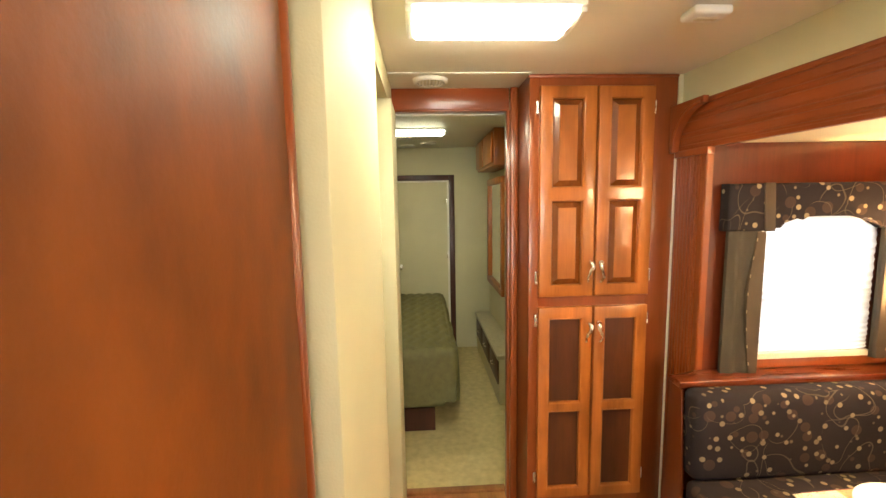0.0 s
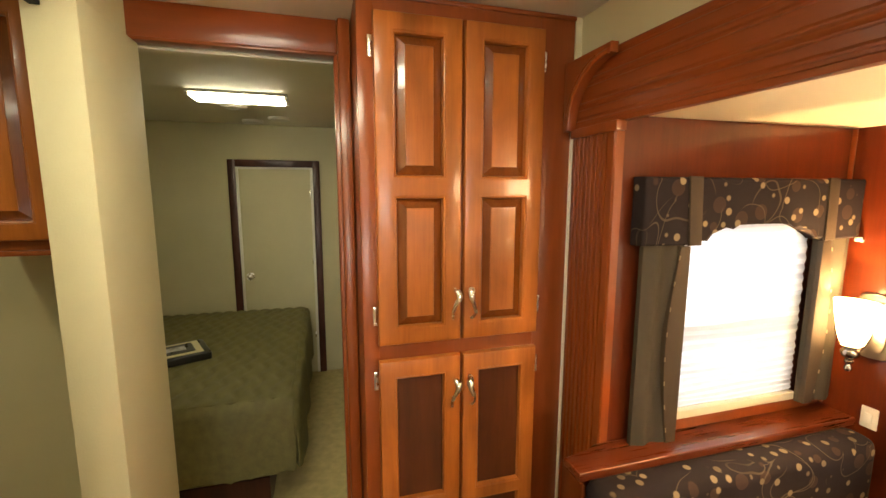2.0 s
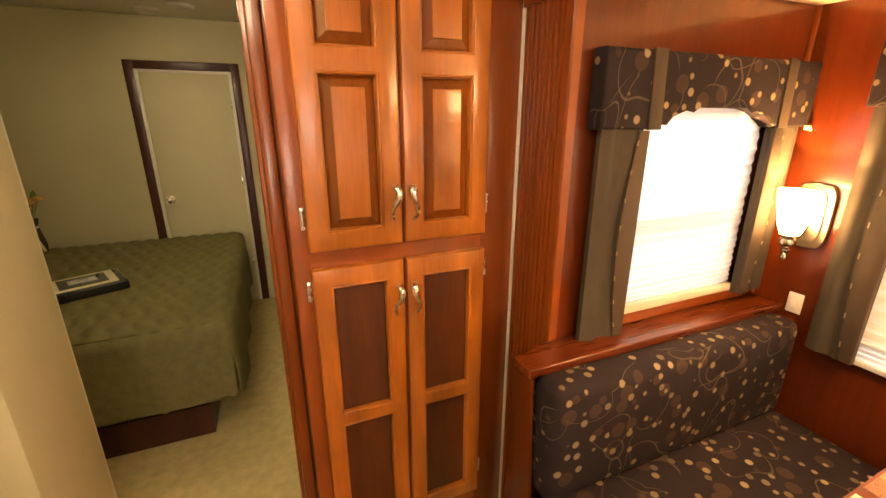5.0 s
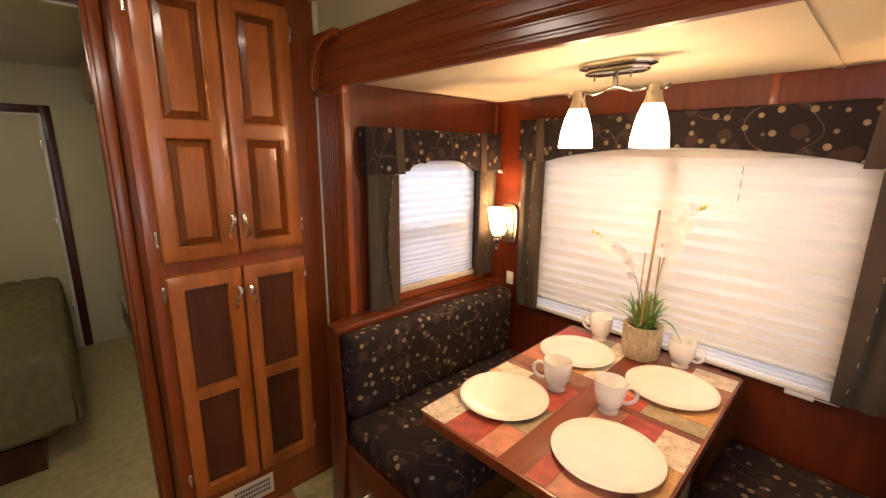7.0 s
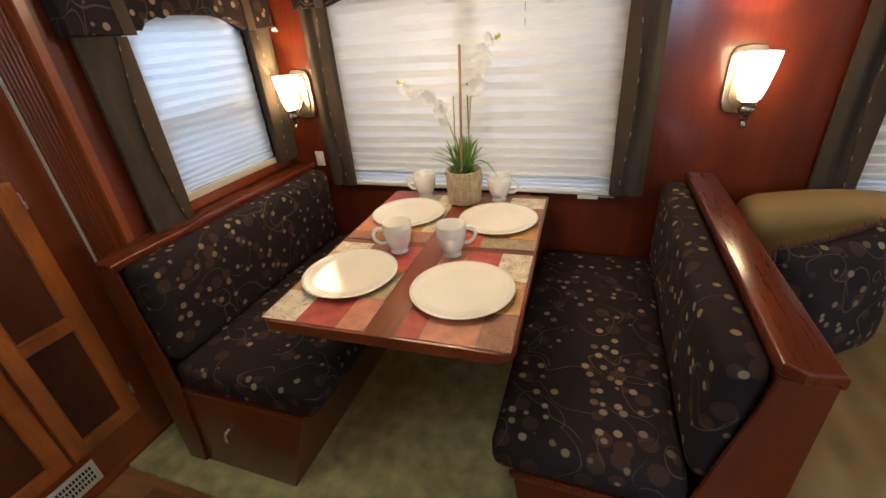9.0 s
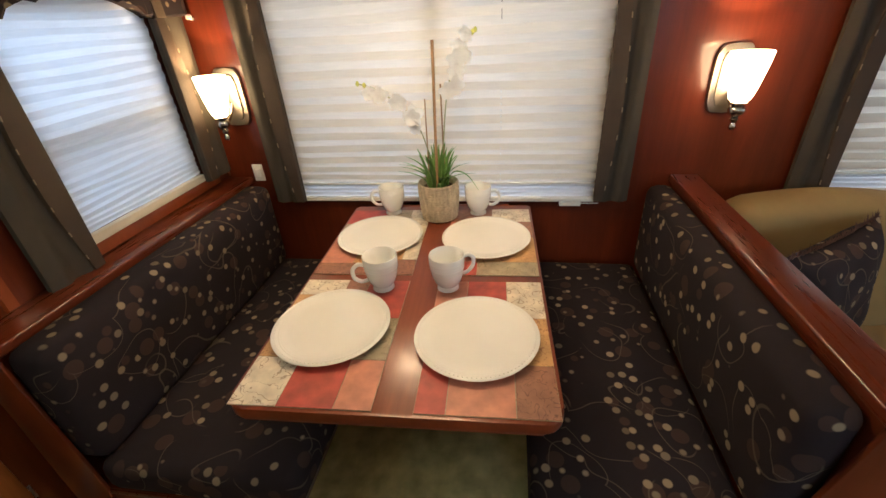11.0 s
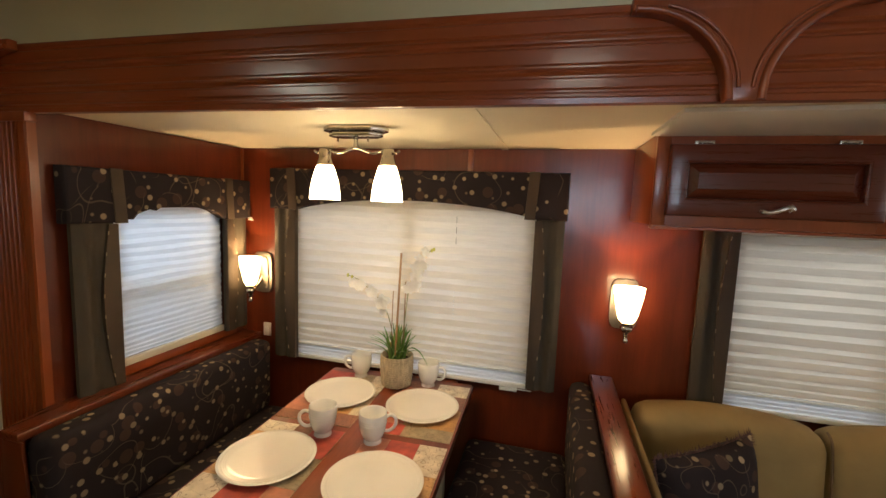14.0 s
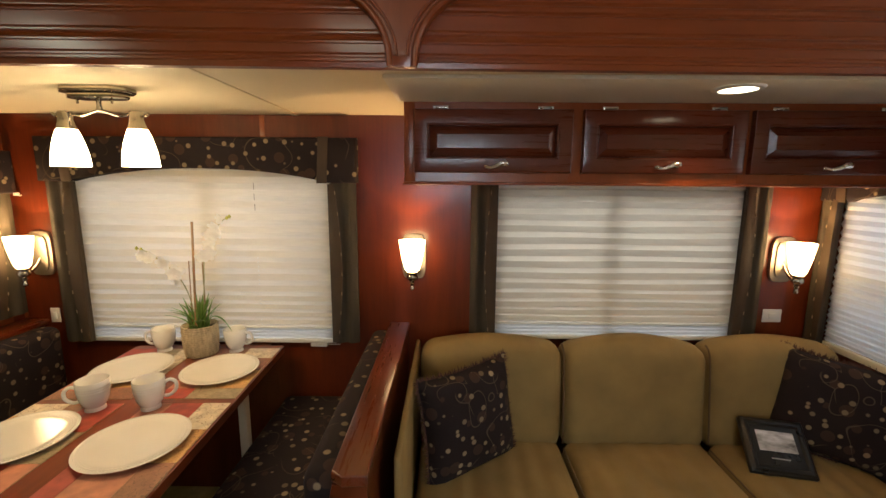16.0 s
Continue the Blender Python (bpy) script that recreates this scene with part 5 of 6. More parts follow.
def orchid():
    ob = thing("orchid_pot", pose(1.822, 0.695, TABLE_Z + 0.0028), "white silk orchid with grass leaves in a woven pot", "plant")
    bm = bmesh.new()
    coils, step, n = 14, 4, 96
    rng = random.Random(4)
    grid = []
    for j in range(coils * step + 1):
        z = 0.132 * j / (coils * step)
        r = 0.059 + 0.007 * j / (coils * step) + 0.003 * math.sin(math.pi * j / (coils * step))
        ring = []
        for i in range(n):
            a = 2 * math.pi * i / n
            bulge = abs(math.sin(math.pi * j / step))
            k = 0.0044 * bulge * (0.5 + 0.5 * math.cos(24 * a + math.pi * (min(j, coils * step - 1) // step))) + 0.0012 * bulge + rng.uniform(-0.0005, 0.0005)
            ring.append(bm.verts.new(((r + k) * math.cos(a), (r + k) * math.sin(a), z)))
        grid.append(ring)
    for a, b in zip(grid, grid[1:]):
        for i in range(n):
            bm.faces.new((a[i], a[(i + 1) % n], b[(i + 1) % n], b[i]))
    bm.faces.new(list(reversed(grid[0])))
    inner = [bm.verts.new((0.056 * math.cos(2 * math.pi * i / n), 0.056 * math.sin(2 * math.pi * i / n), 0.127)) for i in range(n)]
    low = [bm.verts.new((0.054 * math.cos(2 * math.pi * i / n), 0.054 * math.sin(2 * math.pi * i / n), 0.10)) for i in range(n)]
    for i in range(n):
        j = (i + 1) % n
        bm.faces.new((grid[-1][i], grid[-1][j], inner[j], inner[i]))
        bm.faces.new((inner[i], inner[j], low[j], low[i]))
    part("basket", bm, basket_mat, ob, "woven seagrass pot", 60)
    part("moss", lathe(bmesh.new(), [(0.0, 0.118), (0.03, 0.116), (0.0535, 0.110)], 24), soil_mat, ob)
    rng = random.Random(9)
    for k in range(48):
        a = rng.uniform(0, 2 * math.pi)
        lean = rng.uniform(0.02, 0.12)
        h = rng.uniform(0.11, 0.185) if lean < 0.06 else rng.uniform(0.09, 0.15)
        r0 = rng.uniform(0.005, 0.035)
        pts = [(r0 * math.cos(a), r0 * math.sin(a), 0.112)]
        for t in (0.35, 0.7, 1.0):
            rr = r0 + lean * t ** 1.8
            pts.append((rr * math.cos(a), rr * math.sin(a), 0.112 + h * (t - 0.22 * t * t * lean / 0.06)))
        c = curve_points(pts, 4)
        m = len(c)
        part("leaf", tube(bmesh.new(), c, [0.0056 * (1 - (i / (m - 1)) ** 2) + 0.0006 for i in range(m)], 6, True, 0.25), leaf_mat, ob, "", 60)
    arch = curve_points([(0.0, -0.020, 0.112), (0.004, -0.055, 0.162), (0.0, -0.100, 0.152), (-0.004, -0.138, 0.100)], 5)
    part("leaf", tube(bmesh.new(), arch, [0.0052 * (1 - (i / (len(arch) - 1)) ** 3) + 0.0006 for i in range(len(arch))], 6, True, 0.25), leaf_mat, ob, "long arching blade", 60)
    part("stake", tube(bmesh.new(), [(-0.030, -0.002, 0.10), (-0.020, -0.006, 0.32), (-0.011, -0.012, 0.565)], 0.0048, 8), stick_mat, ob, "thick bamboo stake", 60)
    part("stake", tube(bmesh.new(), [(0.012, -0.022, 0.10), (0.018, -0.024, 0.44)], 0.0026, 8), stick_mat, ob, "", 60)
    part("stake", tube(bmesh.new(), [(0.0, 0.03, 0.10), (0.006, 0.026, 0.40)], 0.0022, 8), stick_mat, ob, "", 60)
    sprays = ([(0.0, 0.012, 0.11), (-0.006, 0.028, 0.25), (-0.022, 0.060, 0.345), (-0.030, 0.118, 0.405), (-0.014, 0.180, 0.440), (0.004, 0.236, 0.452)],
              [(0.008, -0.01, 0.11), (0.005, -0.030, 0.30), (-0.006, -0.050, 0.43), (0.010, -0.078, 0.51), (0.034, -0.106, 0.56), (0.054, -0.132, 0.582)])
    for si, ctrl in enumerate(sprays):
        c = curve_points(ctrl, 8)
        part("flower_stem", tube(bmesh.new(), c, 0.0020, 6), stem_mat, ob, "", 60)
        m = len(c)
        spots = [0.38, 0.45, 0.52, 0.60, 0.68, 0.76, 0.84] if si else [0.36, 0.43, 0.49, 0.55, 0.66, 0.76, 0.84]
        for fi, f in enumerate(spots):
            p = c[int(f * (m - 1))]
            size = (0.036 if fi in (1, 3) else 0.030) * (1 - 0.25 * f)
            face = Vector((-1, rng.uniform(-0.5, 0.5), rng.uniform(-0.3, 0.3))).normalized()
            u = face.cross(Vector((0, 0, 1))).normalized()
            w = u.cross(face)
            bm = bmesh.new()
            centre = p + Vector((-0.012, rng.uniform(-0.022, 0.022), rng.uniform(-0.020, 0.012)))
            for q in range(5):
                a = 2 * math.pi * q / 5 + rng.uniform(-0.15, 0.15) + math.pi / 2
                d, e = u * math.cos(a) + w * math.sin(a), -u * math.sin(a) + w * math.cos(a)
                ln, wd = size * rng.uniform(0.9, 1.1), size * (0.55 if q % 2 else 0.42)
                rows2 = []
                for t in (0.0, 0.3, 0.6, 0.85, 1.0):
                    half = wd * math.sin(math.pi * (0.12 + 0.80 * t)) ** 0.8 * (0.15 if t == 0 else 1)
                    mid = centre + d * ln * t + face * (0.006 * t * t)
                    rows2.append([bm.verts.new(mid - e * half + face * 0.003), bm.verts.new(mid - face * 0.0), bm.verts.new(mid + e * half + face * 0.003)])
                for r1, r2 in zip(rows2, rows2[1:]):
                    bm.faces.new((r1[0], r1[1], r2[1], r2[0]))
                    bm.faces.new((r1[1], r1[2], r2[2], r2[1]))
            part("flower", bm, petal_mat, ob, "white orchid bloom", 60)
        for f in (0.93, 1.0) if si else (0.90, 1.0):
            p = c[int(f * (m - 1))]
            part("bud", lathe(bmesh.new(), [(0.0, -0.009), (0.005, -0.005), (0.0065, 0.0), (0.004, 0.006), (0.0, 0.009)], 10, p), bud_mat, ob, "yellow green bud", 80)
    return ob


orchid()


def switch(m, label):
    ob = thing("light_switch", m, label, "switch", "wall switches")
    part("plate", boxed((-0.022, -0.006, -0.034), (0.022, -0.0005, 0.034), 0.003), white_plastic, ob)
    part("rocker", boxed((-0.010, -0.011, -0.016), (0.010, -0.0062, 0.016), 0.002), cup_glaze, ob)
    return ob


switch(EAST(1.446) @ pose(0, 0, 0.882), "white wall switch in the dinette corner")
s3 = thing("wall_outlet", EAST(-1.815) @ pose(0, 0, 0.913), "white wall outlet plate beside the sofa", "outlet")
part("plate", boxed((-0.042, -0.006, -0.030), (0.042, -0.0005, 0.030), 0.003), white_plastic, s3)
part("rocker", boxed((-0.018, -0.010, -0.014), (0.018, -0.0062, 0.014), 0.002), white_plastic, s3)
lbl = thing("shade_tag", EAST(0.27) @ pose(0, 0, 0.758), "small white shade bracket under the dinette window", "bracket")
part("clip", boxed((0.0, -0.022, -0.008), (0.075, -0.0005, 0.008), 0.002), rail_white, lbl)
part("wire", tube(bmesh.new(), [(0.07, -0.02, 0.004), (0.135, -0.02, 0.004)], 0.0018, 6), rail_white, lbl)


# ---- sofa side ----
def overhead():
    ob = thing("overhead_cabinet", pose(1.60, -0.20, 0, 0, 0, -90), "cherry overhead cabinet with three raised panel doors above the sofa", "cabinet")
    part("body", boxed((0.0, 0.021, 1.500), (1.798, 0.3695, SC - 0.0005), 0.002), frame_wood, ob)
    bm = bmesh.new()
    xs = [0.0, 0.038, 0.562, 0.606, 1.140, 1.170, 1.700, 1.798]
    for a, b in zip(xs[::2], xs[1::2]):
        box(bm, (a, 0.0, 1.500), (b, 0.0205, SC - 0.0005), 0.002)
    for a, b in zip(xs[1::2], xs[2::2]):
        box(bm, (a - 0.001, 0.0008, 1.500), (b + 0.001, 0.0205, 1.536), 0.001, 1)
        box(bm, (a - 0.001, 0.0008, 1.736), (b + 0.001, 0.0205, SC - 0.0005), 0.001, 1)
    part("face_frame", bm, frame_wood, ob)
    part("light_rail", boxed((-0.004, -0.006, 1.490), (1.798, 0.016, 1.4995), 0.003), frame_wood, ob)
    for a, b in ((0.034, 0.566), (0.602, 1.144), (1.166, 1.704)):
        dr = panel_door(ob, a, b, 1.532, 1.740, -0.0006, [(a + 0.044, b - 0.044, 1.578, 1.694)], True, flat=True, stain=mahogany)
        handle(dr, (a + b) / 2 + 0.01, -0.0226, 1.556, False)
        for hx in (a + 0.09, b - 0.09):
            hinge(dr, hx, -0.002, 1.746, True)
    return ob


overhead()


def sofa():
    ob = thing("sofa", pose(0, 0, 0), "tan microfibre three-seat sofa with channelled seat below the window", "sofa")
    part("base", boxed((1.10, -1.965, 0.011), (1.94, -0.235, 0.30), 0.02, 3), sofa_cloth, ob)
    spans = [(-0.830, -0.245), (-1.425, -0.834), (-1.965, -1.429)]
    for k, (a, b) in enumerate(spans):
        bm = bmesh.new()
        n, m = 40, 14
        top = []
        for i in range(n + 1):
            y = a + (b - a) * i / n
            row = []
            for j in range(m + 1):
                x = 1.06 + 0.66 * j / m
                t = i / n
                edge = min(1, min(t, 1 - t) / 0.06) ** 0.5
                fr = min(1, (j / m) / 0.14) ** 0.5
                ch = 0.0035 * math.cos(2 * math.pi * 7 * t) * (1 if 0.05 < t < 0.95 else 0.2)
                row.append(bm.verts.new((x, y, 0.385 + 0.055 * edge * fr + ch + 0.006 * math.sin(math.pi * t))))
            top.append(row)
        for i in range(n):
            for j in range(m):
                bm.faces.new((top[i][j], top[i + 1][j], top[i + 1][j + 1], top[i][j + 1]))
        rim = [top[i][0] for i in range(n + 1)] + [top[n][j] for j in range(1, m + 1)] + [top[i][m] for i in range(n - 1, -1, -1)] + [top[0][j] for j in range(m - 1, 0, -1)]
        lowr = [bm.verts.new((v.co.x, v.co.y, 0.302)) for v in rim]
        for i in range(len(rim)):
            j = (i + 1) % len(rim)
            bm.faces.new((rim[i], rim[j], lowr[j], lowr[i]))
        bm.faces.new(lowr)
        part("seat_cushion", bm, sofa_cloth, ob, "", 50)
        bm = puffed((1.715, a - 0.0015, 0.40), (1.925, b + 0.0015, 0.845), 0.055, 0.016, 0)
        for v in bm.verts:
            t = (v.co.y - a) / (b - a)
            up = max(0.0, (v.co.z - 0.55) / 0.3)
            if k == 0:
                v.co.z += up * (0.050 * math.sin(math.pi * min(1, max(0, 0.08 + 0.84 * t))) - 0.032)
            elif k == 1:
                v.co.z += up * (0.046 * math.sin(math.pi * min(1, max(0, t))) - 0.022)
            else:
                v.co.z += up * (0.050 * math.sin(math.pi * min(1, max(0, 0.08 + 0.84 * t))) - 0.024)
            v.co.x += 0.10 * max(0.0, v.co.z - 0.45) * (1 if v.co.x < 1.82 else 0.0)
            v.co.z -= up * 0.02 * max(0.0, (v.co.x - 1.84) / 0.085)
        part("back_cushion", bm, sofa_cloth, ob, "", 60)
    for y in (-0.832, -1.427):
        part("piping", tube(bmesh.new(), curve_points([(1.712, y, 0.44), (1.735, y, 0.62), (1.765, y, 0.80), (1.80, y, 0.835)], 5), 0.004, 6), sofa_piping, ob)
        part("piping", tube(bmesh.new(), [(1.075, y, 0.418), (1.3, y, 0.425), (1.70, y, 0.428)], 0.0035, 6), sofa_piping, ob)
    part("side_panel", boxed((1.11, -0.2345, 0.011), (1.93, -0.216, 0.80), 0.008, 3), sofa_cloth, ob)
    return ob


sofa()


def pillow(m, w, h, thick, label):
    ob = thing("throw_pillow", m, label, "pillow", "fringed throw pillows")
    bm = bmesh.new()
    n = 22
    def surf(s):
        g = []
        for i in range(n + 1):
            row = []
            for j in range(n + 1):
                u, v = 2 * i / n - 1, 2 * j / n - 1
                pinch = 1 - 0.07 * (1 - abs(v) ** 2) * abs(u) ** 3 if True else 1
                pz = 1 - 0.07 * (1 - abs(u) ** 2) * abs(v) ** 3
                d = thick * (max(0, 1 - u ** 4) * max(0, 1 - v ** 4)) ** 0.55
                d *= 1 + 0.12 * noise.noise(Vector((u * 2, v * 2, s)))
                row.append(bm.verts.new((u * w / 2 * pinch, s * d, v * h / 2 * pz)))
            g.append(row)
        return g
    a, b = surf(1), surf(-1)
    for g in (a, b):
        for i in range(n):
            for j in range(n):
                bm.faces.new((g[i][j], g[i + 1][j], g[i + 1][j + 1], g[i][j + 1]))
    bmesh.ops.remove_doubles(bm, verts=bm.verts, dist=0.0015)
    part("cushion", bm, booth_fabric, ob, "", 70)
    rng = random.Random(3)
    bm = bmesh.new()
    for side in range(4):
        for k in range(220):
            t = -1 + 2 * (k + 0.5) / 220
            q = 0.93 + 0.07 * abs(t) ** 2
            p = {0: (t, q), 1: (t, -q), 2: (q, t), 3: (-q, t)}[side]
            base = Vector((p[0] * w / 2, 0, p[1] * h / 2))
            out = Vector({0: (0, 0, 1), 1: (0, 0, -1), 2: (1, 0, 0), 3: (-1, 0, 0)}[side])
            tip = base + out * rng.uniform(0.006, 0.019) + Vector((rng.uniform(-1, 1), rng.uniform(-1, 1), rng.uniform(-1, 1))) * 0.008
            s = Vector((0.0028, 0, 0)) if side < 2 else Vector((0, 0, 0.0028))
            vs = [bm.verts.new(base - s - out * 0.004), bm.verts.new(base + s - out * 0.004), bm.verts.new(base + Vector((0, 0.004, 0)) - out * 0.004), bm.verts.new(tip)]
            for f in ((0, 1, 3), (1, 2, 3), (2, 0, 3)):
                bm.faces.new([vs[i] for i in f])
    tagged(part("fringe", bm, fringe_mat, ob, "brown eyelash fringe", 20), kind="stuff")
    return ob


pillow(pose(1.590, -0.437, 0.622, -8, 0, -57) @ pose(0, 0, 0, 0, -3, 0), 0.40, 0.40, 0.065, "dark leaf print pillow with brown fringe against the divider")
pillow(pose(1.66, -1.86, 0.632, -12, 0, -118) @ pose(0, 0, 0, 0, 8, 0), 0.42, 0.40, 0.065, "dark leaf print pillow with brown fringe in the sofa corner")


def picture_frame(m, label, w=0.20, h=0.27):
    """A thick black frame, faces -y; the picture lies upper middle, a bar of lettering below."""
    ob = thing("framed_photo", m, label, "picture frame", "black frames")
    bm = bmesh.new()
    box(bm, (-w / 2, -0.03, 0), (w / 2, 0, h), 0.008, 3)
    part("frame", bm, black_frame, ob)
    bm = bmesh.new()
    loops(bm, [(-w / 2 + k, w / 2 - k, k, h - k, y) for k, y in ((0.008, -0.0305), (0.014, -0.036), (0.024, -0.036), (0.030, -0.0308))], False)
    part("moulding", bm, black_frame, ob)
    part("photo", boxed((-w * 0.29, -0.0325, h * 0.40), (w * 0.29, -0.0302, h * 0.76)), photo_mat, ob, "grey photograph")
    part("caption", boxed((-w * 0.14, -0.0318, h * 0.27), (w * 0.14, -0.0302, h * 0.29)), photo_mat, ob, "grey bar of lettering")
    return ob


picture_frame(pose(1.531, -1.588, 0.434, -48, 1, -101), "black framed photograph leaning on the sofa seat", 0.219, 0.205)


# ---- aisle, left side ----
fr = thing("refrigerator_cabinet", pose(-0.163, 0.525, 0), "tall honey cherry appliance cabinet side along the aisle", "cabinet")
part("side_panel", boxed((-0.60, -0.42, -0.009), (-0.005, -0.0365, H - 0.002)), cabinet_side, fr)
bm = bmesh.new()
tube(bm, [(-0.0185, -0.0185, -0.009), (-0.0185, -0.0185, H - 0.002)], 0.018, 20)
box(bm, (-0.60, -0.036, -0.009), (-0.0185, -0.0008, H - 0.002))
part("corner_post", bm, frame_wood, fr, "rounded cherry corner strip", 60)


def bath_cabinet():
    ob = thing("bathroom_cabinet", pose(-0.60, 2.0, 0), "cherry wall cabinet in the bathroom", "cabinet")
    part("body", boxed((0.0, 0.021, 1.420), (0.280, 0.2785, H - 0.002), 0.002), frame_wood, ob)
    part("light_rail", boxed((-0.003, -0.004, 1.405), (0.281, 0.275, 1.4195), 0.003), frame_wood, ob)
    part("face_frame", boxed((0.0, 0.0, 1.420), (0.280, 0.0205, H - 0.002), 0.002), frame_wood, ob)
    panel_door(ob, 0.022, 0.272, 1.448, 2.06, -0.0006, [(0.066, 0.228, 1.492, 2.015)], True)
    return ob


bath_cabinet()
tl = thing("toilet", pose(-0.50, 1.93, -0.009), "white porcelain toilet in the bathroom", "toilet")
part("pedestal", lathe(bmesh.new(), [(0.0, 0.0), (0.13, 0.0), (0.125, 0.03), (0.085, 0.08), (0.085, 0.22), (0.13, 0.33), (0.165, 0.40), (0.155, 0.405), (0.11, 0.36), (0.0, 0.25)], 36, (0, 0, 0), (0.9, 1.0)), cup_glaze, tl, "", 50)
part("lid", lathe(bmesh.new(), [(0.0, 0.425), (0.165, 0.420), (0.175, 0.412), (0.172, 0.406), (0.0, 0.406)], 36, (0, 0, 0), (0.9, 1.05)), white_plastic, tl)
part("tank", boxed((-0.10, 0.14, 0.30), (0.12, 0.34, 0.465), 0.05, 4), cup_glaze, tl)
bl = thing("dome_light", pose(-0.80, 1.35, H), "lit round dome light on the bathroom ceiling", "ceiling light")
part("rim", lathe(bmesh.new(), [(0.125, -0.0005), (0.13, -0.012), (0.118, -0.018)], 32), white_plastic, bl)
part("dome", lathe(bmesh.new(), [(0.118, -0.016), (0.09, -0.040), (0.0, -0.052)], 32), tube_glow, bl, "glowing dome")


# ---- bedroom ----
def bedroom_door():
    ob = thing("door_1", pose(-0.015, 4.30, 0), "cream flush bedroom closet door with dark walnut casing", "door", kind="structure")
    bm = bmesh.new()
    box(bm, (-0.345, -0.022, 0.009), (-0.290, -0.0005, 1.82), 0.004)
    box(bm, (0.290, -0.022, 0.009), (0.345, -0.0005, 1.82), 0.004)
    box(bm, (-0.2895, -0.021, 1.765), (0.2895, -0.0005, 1.8195), 0.004)
    part("casing", bm, dark_wood, ob, "dark walnut casing")
    bm = bmesh.new()
    box(bm, (-0.2895, -0.017, 0.009), (-0.270, -0.0006, 1.7645), 0.002)
    box(bm, (0.270, -0.017, 0.009), (0.2895, -0.0006, 1.7645), 0.002)
    box(bm, (-0.2695, -0.0165, 1.748), (0.2695, -0.0006, 1.7645), 0.002)
    part("stop", bm, white_trim, ob, "white inner trim")
    part("leaf", boxed((-0.268, -0.012, 0.014), (0.268, -0.0006, 1.746), 0.002), bedroom_wall, ob)
    kn = bmesh.new()
    lathe(kn, [(0.0, 0.055), (0.018, 0.053), (0.026, 0.042), (0.024, 0.030), (0.012, 0.022), (0.011, 0.008), (0.030, 0.006), (0.032, 0.0)], 24)
    bmesh.ops.transform(kn, matrix=pose(-0.222, -0.012, 0.885, 90, 0, 0), verts=kn.verts)
    part("door_knob", kn, chrome, ob, "satin chrome knob", 50)
    for z in (0.35, 1.0, 1.55):
        part("hinge", boxed((0.262, -0.020, z - 0.03), (0.272, -0.0125, z + 0.03), 0.002), chrome, ob)
    return ob


bedroom_door()


def bed():
    ob = thing("bed", pose(0, 0, 0.008), "made bed with an olive quilted bedspread on a wooden plinth", "bed")
    part("plinth", boxed((-1.45, 2.70, 0.0), (0.05, 4.22, 0.16)), dark_wood, ob, "dark wooden plinth")
    part("mattress", boxed((-1.55, 2.69, 0.161), (0.12, 4.25, 0.57), 0.03, 3), quilt_cloth, ob)
    bm = bmesh.new()
    n, m = 200, 130
    x0, x1, y0, y1 = -1.56, 0.158, 2.66, 4.26
    drop = 0.385
    g = []
    for i in range(n + 1):
        row = []
        for j in range(m + 1):
            sx = x0 + (x1 - x0 + drop) * i / n
            sy = y0 - drop + (y1 - y0 + drop) * j / m
            dx, dy = max(0.0, sx - x1), max(0.0, y0 - sy)
            x, y = min(sx, x1), max(sy, y0)
            z = 0.600
            def fall(d):
                r = 0.05
                if d < r * 1.57:
                    a = d / r
                    return r * math.sin(a), r * (1 - math.cos(a))
                return r + 0.015 * math.sin(3 * d), r + (d - r * 1.57)
            ox, zx = fall(dx)
            oy, zy = fall(dy)
            x += ox if dx else 0
            y -= oy if dy else 0
            z -= max(zx, zy)
            if dx and dy:
                k = min(1, min(dx, dy) / 0.2)
                x -= 0.05 * k
                y += 0.05 * k
            wave = 0.010 * math.sin(sx * 17) * min(1, dy / 0.2) - 0.010 * math.sin(sy * 15) * min(1, dx / 0.2)
            quilt = 0.0125 * (abs(math.sin(math.pi * sx / 0.09 + 0.55 * math.sin(2 * math.pi * sy / 0.17))) ** 0.6 - 0.6)
            sag = 0.006 * noise.noise(Vector((sx * 2, sy * 2, 0)))
            row.append(bm.verts.new((x + (wave if dx else 0), y + (wave if dy else 0), z + quilt + sag)))
        g.append(row)
    for i in range(n):
        for j in range(m):
            bm.faces.new((g[i][j], g[i + 1][j], g[i + 1][j + 1], g[i][j + 1]))
    part("bedspread", bm, quilt_cloth, ob, "olive quilted bedspread", 80)
    part("seam", tube(bmesh.new(), curve_points([(-1.50, 2.645, 0.600), (-0.9, 2.642, 0.603), (-0.3, 2.644, 0.600), (0.11, 2.652, 0.598), (0.166, 2.70, 0.598), (0.172, 3.2, 0.601), (0.170, 3.7, 0.599), (0.170, 4.22, 0.600)], 6), 0.0055, 8), quilt_cloth, ob, "corded edge seam", 60)
    return ob


bed()
tray = thing("picture_box", pose(-0.51, 3.29, 0.612, 0, 0, 24), "black box frame with a cream mat lying on the bed", "picture frame")
part("frame", boxed((-0.17, -0.14, 0.0), (0.17, 0.14, 0.045), 0.008, 3), black_frame, tray)
part("mat_board", boxed((-0.135, -0.11, 0.0455), (0.135, 0.11, 0.049), 0.001, 1), mat_board, tray)
part("photo", boxed((-0.098, -0.078, 0.0495), (0.098, 0.078, 0.052)), black_frame, tray)
part("photo", boxed((-0.058, -0.036, 0.0524), (0.058, 0.036, 0.054)), photo_mat, tray)


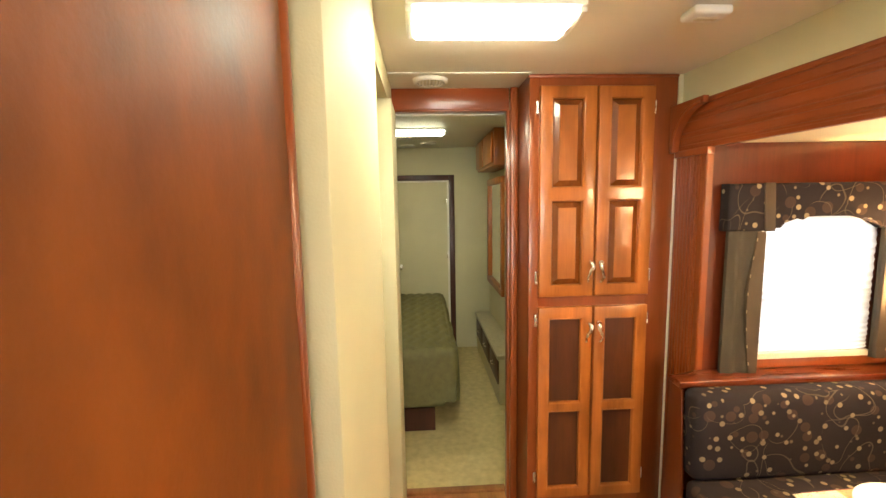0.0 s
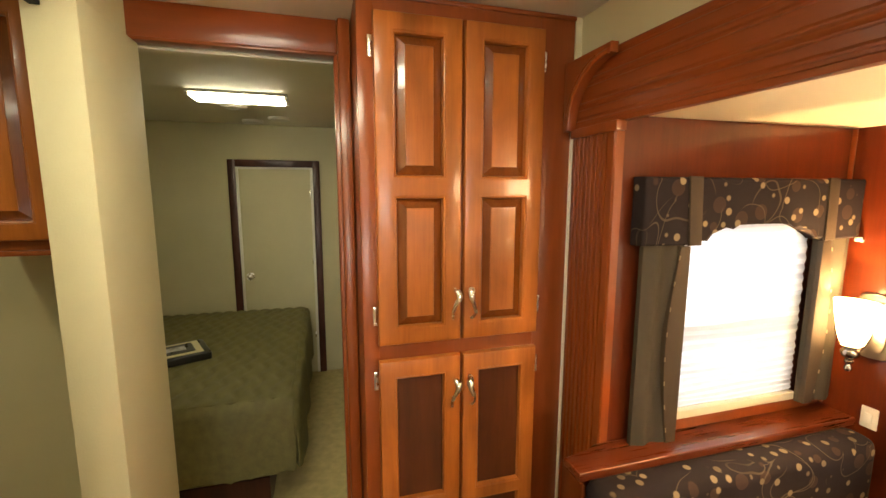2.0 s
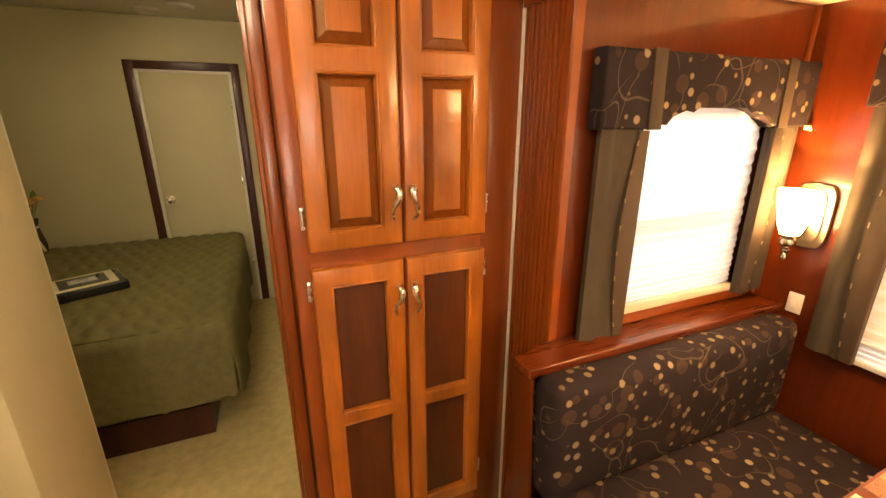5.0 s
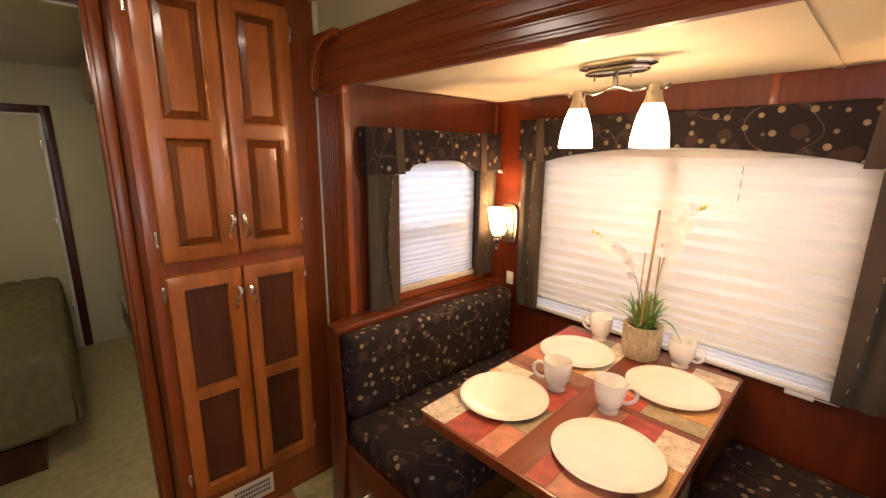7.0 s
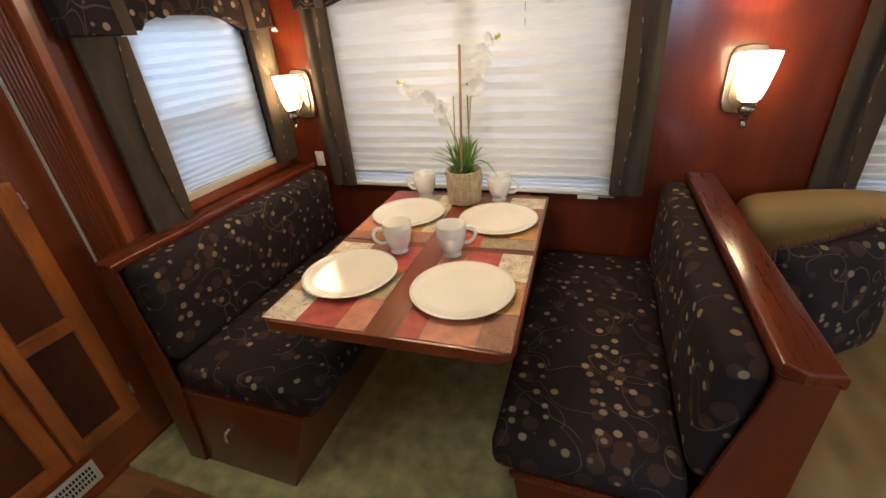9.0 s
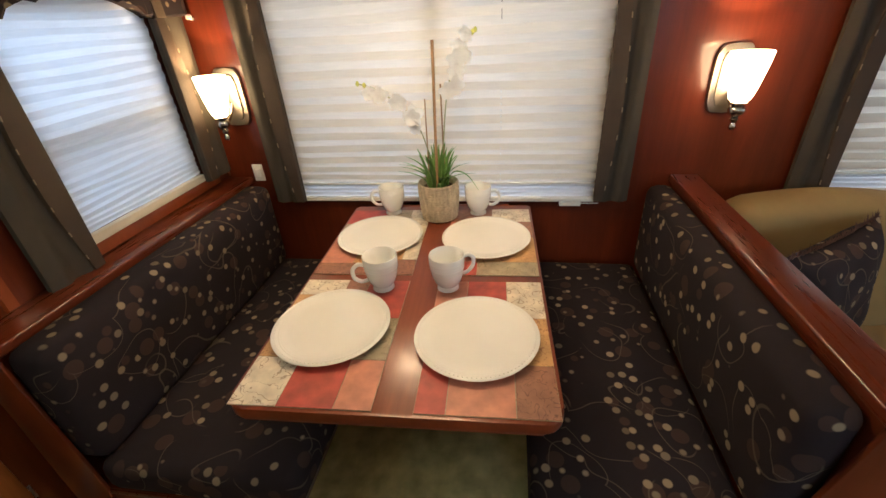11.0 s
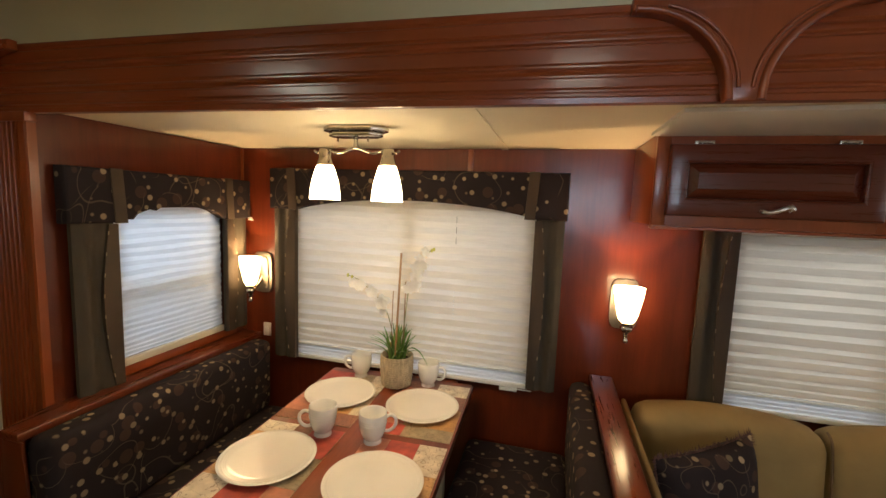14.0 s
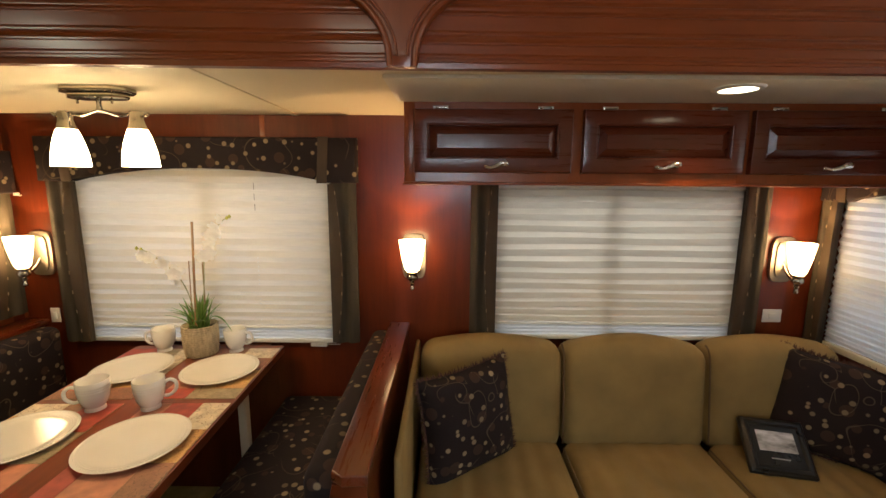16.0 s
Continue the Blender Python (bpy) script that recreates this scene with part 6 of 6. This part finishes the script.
def bouquet():
    ob = thing("rose_vase", pose(-1.00, 4.16, 0.618), "dark vase of peach roses tied with a cream ribbon", "flowers")
    part("vase", lathe(bmesh.new(), [(0.0, 0.0), (0.045, 0.0), (0.05, 0.05), (0.035, 0.14), (0.03, 0.18), (0.04, 0.22), (0.034, 0.21), (0.0, 0.1)], 24), vase_mat, ob, "", 50)
    part("ribbon", tube(bmesh.new(), curve_points([(0.0, -0.055, 0.16), (0.03, -0.06, 0.10), (0.06, -0.07, 0.02)], 5), 0.013, 6, True, 0.3), ribbon_mat, ob)
    part("ribbon", tube(bmesh.new(), curve_points([(-0.05, -0.05, 0.17), (0.0, -0.06, 0.16), (0.05, -0.05, 0.18)], 5), 0.018, 6, True, 0.4), ribbon_mat, ob)
    rng = random.Random(6)
    for k in range(9):
        a = 2 * math.pi * k / 9
        p = Vector((0.075 * math.cos(a) * rng.uniform(0.4, 1), 0.05 * math.sin(a), 0.30 + rng.uniform(-0.03, 0.07)))
        bm = bmesh.new()
        for q in range(7):
            r = 0.010 + 0.004 * q
            lathe(bm, [(r * 0.4, -0.014), (r, -0.004), (r * 1.05, 0.012 - 0.002 * q)], 9, p + Vector((rng.uniform(-0.004, 0.004), rng.uniform(-0.004, 0.004), 0)))
        part("rose", bm, rose_mat, ob, "peach rose", 60)
        part("stem", tube(bmesh.new(), [(0, 0, 0.17), p], 0.003, 6), stem_mat, ob)
        b = p + Vector((rng.uniform(-0.04, 0.04), rng.uniform(-0.03, 0.03), rng.uniform(-0.05, 0.03)))
        part("leaf", lathe(bmesh.new(), [(0.0, -0.03), (0.012, -0.01), (0.010, 0.012), (0.0, 0.03)], 8, b, (1.0, 0.3)), leaf_mat, ob)
    return ob


bouquet()
mir = thing("wall_mirror", pose(0.69, 4.20, 0, 0, 0, -90), "tall wall mirror in a cherry frame in the bedroom", "mirror")
bm = bmesh.new()
for lo, hi in (((0, -0.04, 0.74), (0.75, -0.0005, 0.80)), ((0, -0.04, 1.70), (0.75, -0.0005, 1.76)), ((0, -0.04, 0.80), (0.06, -0.0005, 1.70)), ((0.69, -0.04, 0.80), (0.75, -0.0005, 1.70))):
    box(bm, lo, hi, 0.006)
part("frame", bm, door_wood, mir)
part("mirror_glass", boxed((0.061, -0.018, 0.801), (0.689, -0.001, 1.699)), mirror_mat, mir)
oc = thing("bedroom_cabinet", pose(0.69, 4.0, 0, 0, 0, -90), "cherry overhead cabinet on the bedroom side wall", "cabinet")
part("body", boxed((0.0, -0.16, 1.82), (0.9, -0.0005, H - 0.002), 0.004), door_wood, oc)
part("door", boxed((0.03, -0.178, 1.84), (0.43, -0.1605, H - 0.03), 0.005), door_wood, oc)
part("door", boxed((0.47, -0.178, 1.84), (0.87, -0.1605, H - 0.03), 0.005), door_wood, oc)
dr = thing("bedroom_dresser", pose(0.69, 4.26, 0.008, 0, 0, -90), "low dresser with a beige laminate top in the bedroom", "dresser")
part("body", boxed((0.0, -0.14, 0.0), (1.25, -0.0005, 0.36), 0.003), bedroom_wall, dr)
part("top", boxed((0.0, -0.16, 0.361), (1.26, -0.0005, 0.39), 0.004), laminate_top, dr)
for k in range(3):
    dd = part("drawer", boxed((0.04 + 0.41 * k, -0.152, 0.16), (0.42 + 0.41 * k, -0.1405, 0.34), 0.003), dark_wood, dr)
    part("handle", tube(bmesh.new(), [(0.19 + 0.41 * k, -0.154, 0.26), (0.20 + 0.41 * k, -0.168, 0.26), (0.26 + 0.41 * k, -0.168, 0.26), (0.27 + 0.41 * k, -0.154, 0.26)], 0.004, 8), chrome, dd)


# ---- floor strips ----
floor_ob = bpy.data.objects["floor"]
strip = bmesh.new()
box(strip, (0.0008, 0.0008, 0.0), (0.0792, 0.5992, 0.009), 0.001, 1)
first = finish("plank", strip, plank_wood, floor_ob)
first.location = (-0.205, -1.6, -0.009)
rng = random.Random(11)
for i in range(13):
    off = rng.uniform(-0.55, 0.0)
    for j in range(7):
        if i == 0 and j == 0:
            continue
        pk = bpy.data.objects.new("plank", first.data)
        scene.collection.objects.link(pk)
        pk.parent = floor_ob
        pk.location = (-0.125 + 0.08 * i, -1.6 + off + 0.6 * j if j < 6 else -2.2 + off, -0.009)
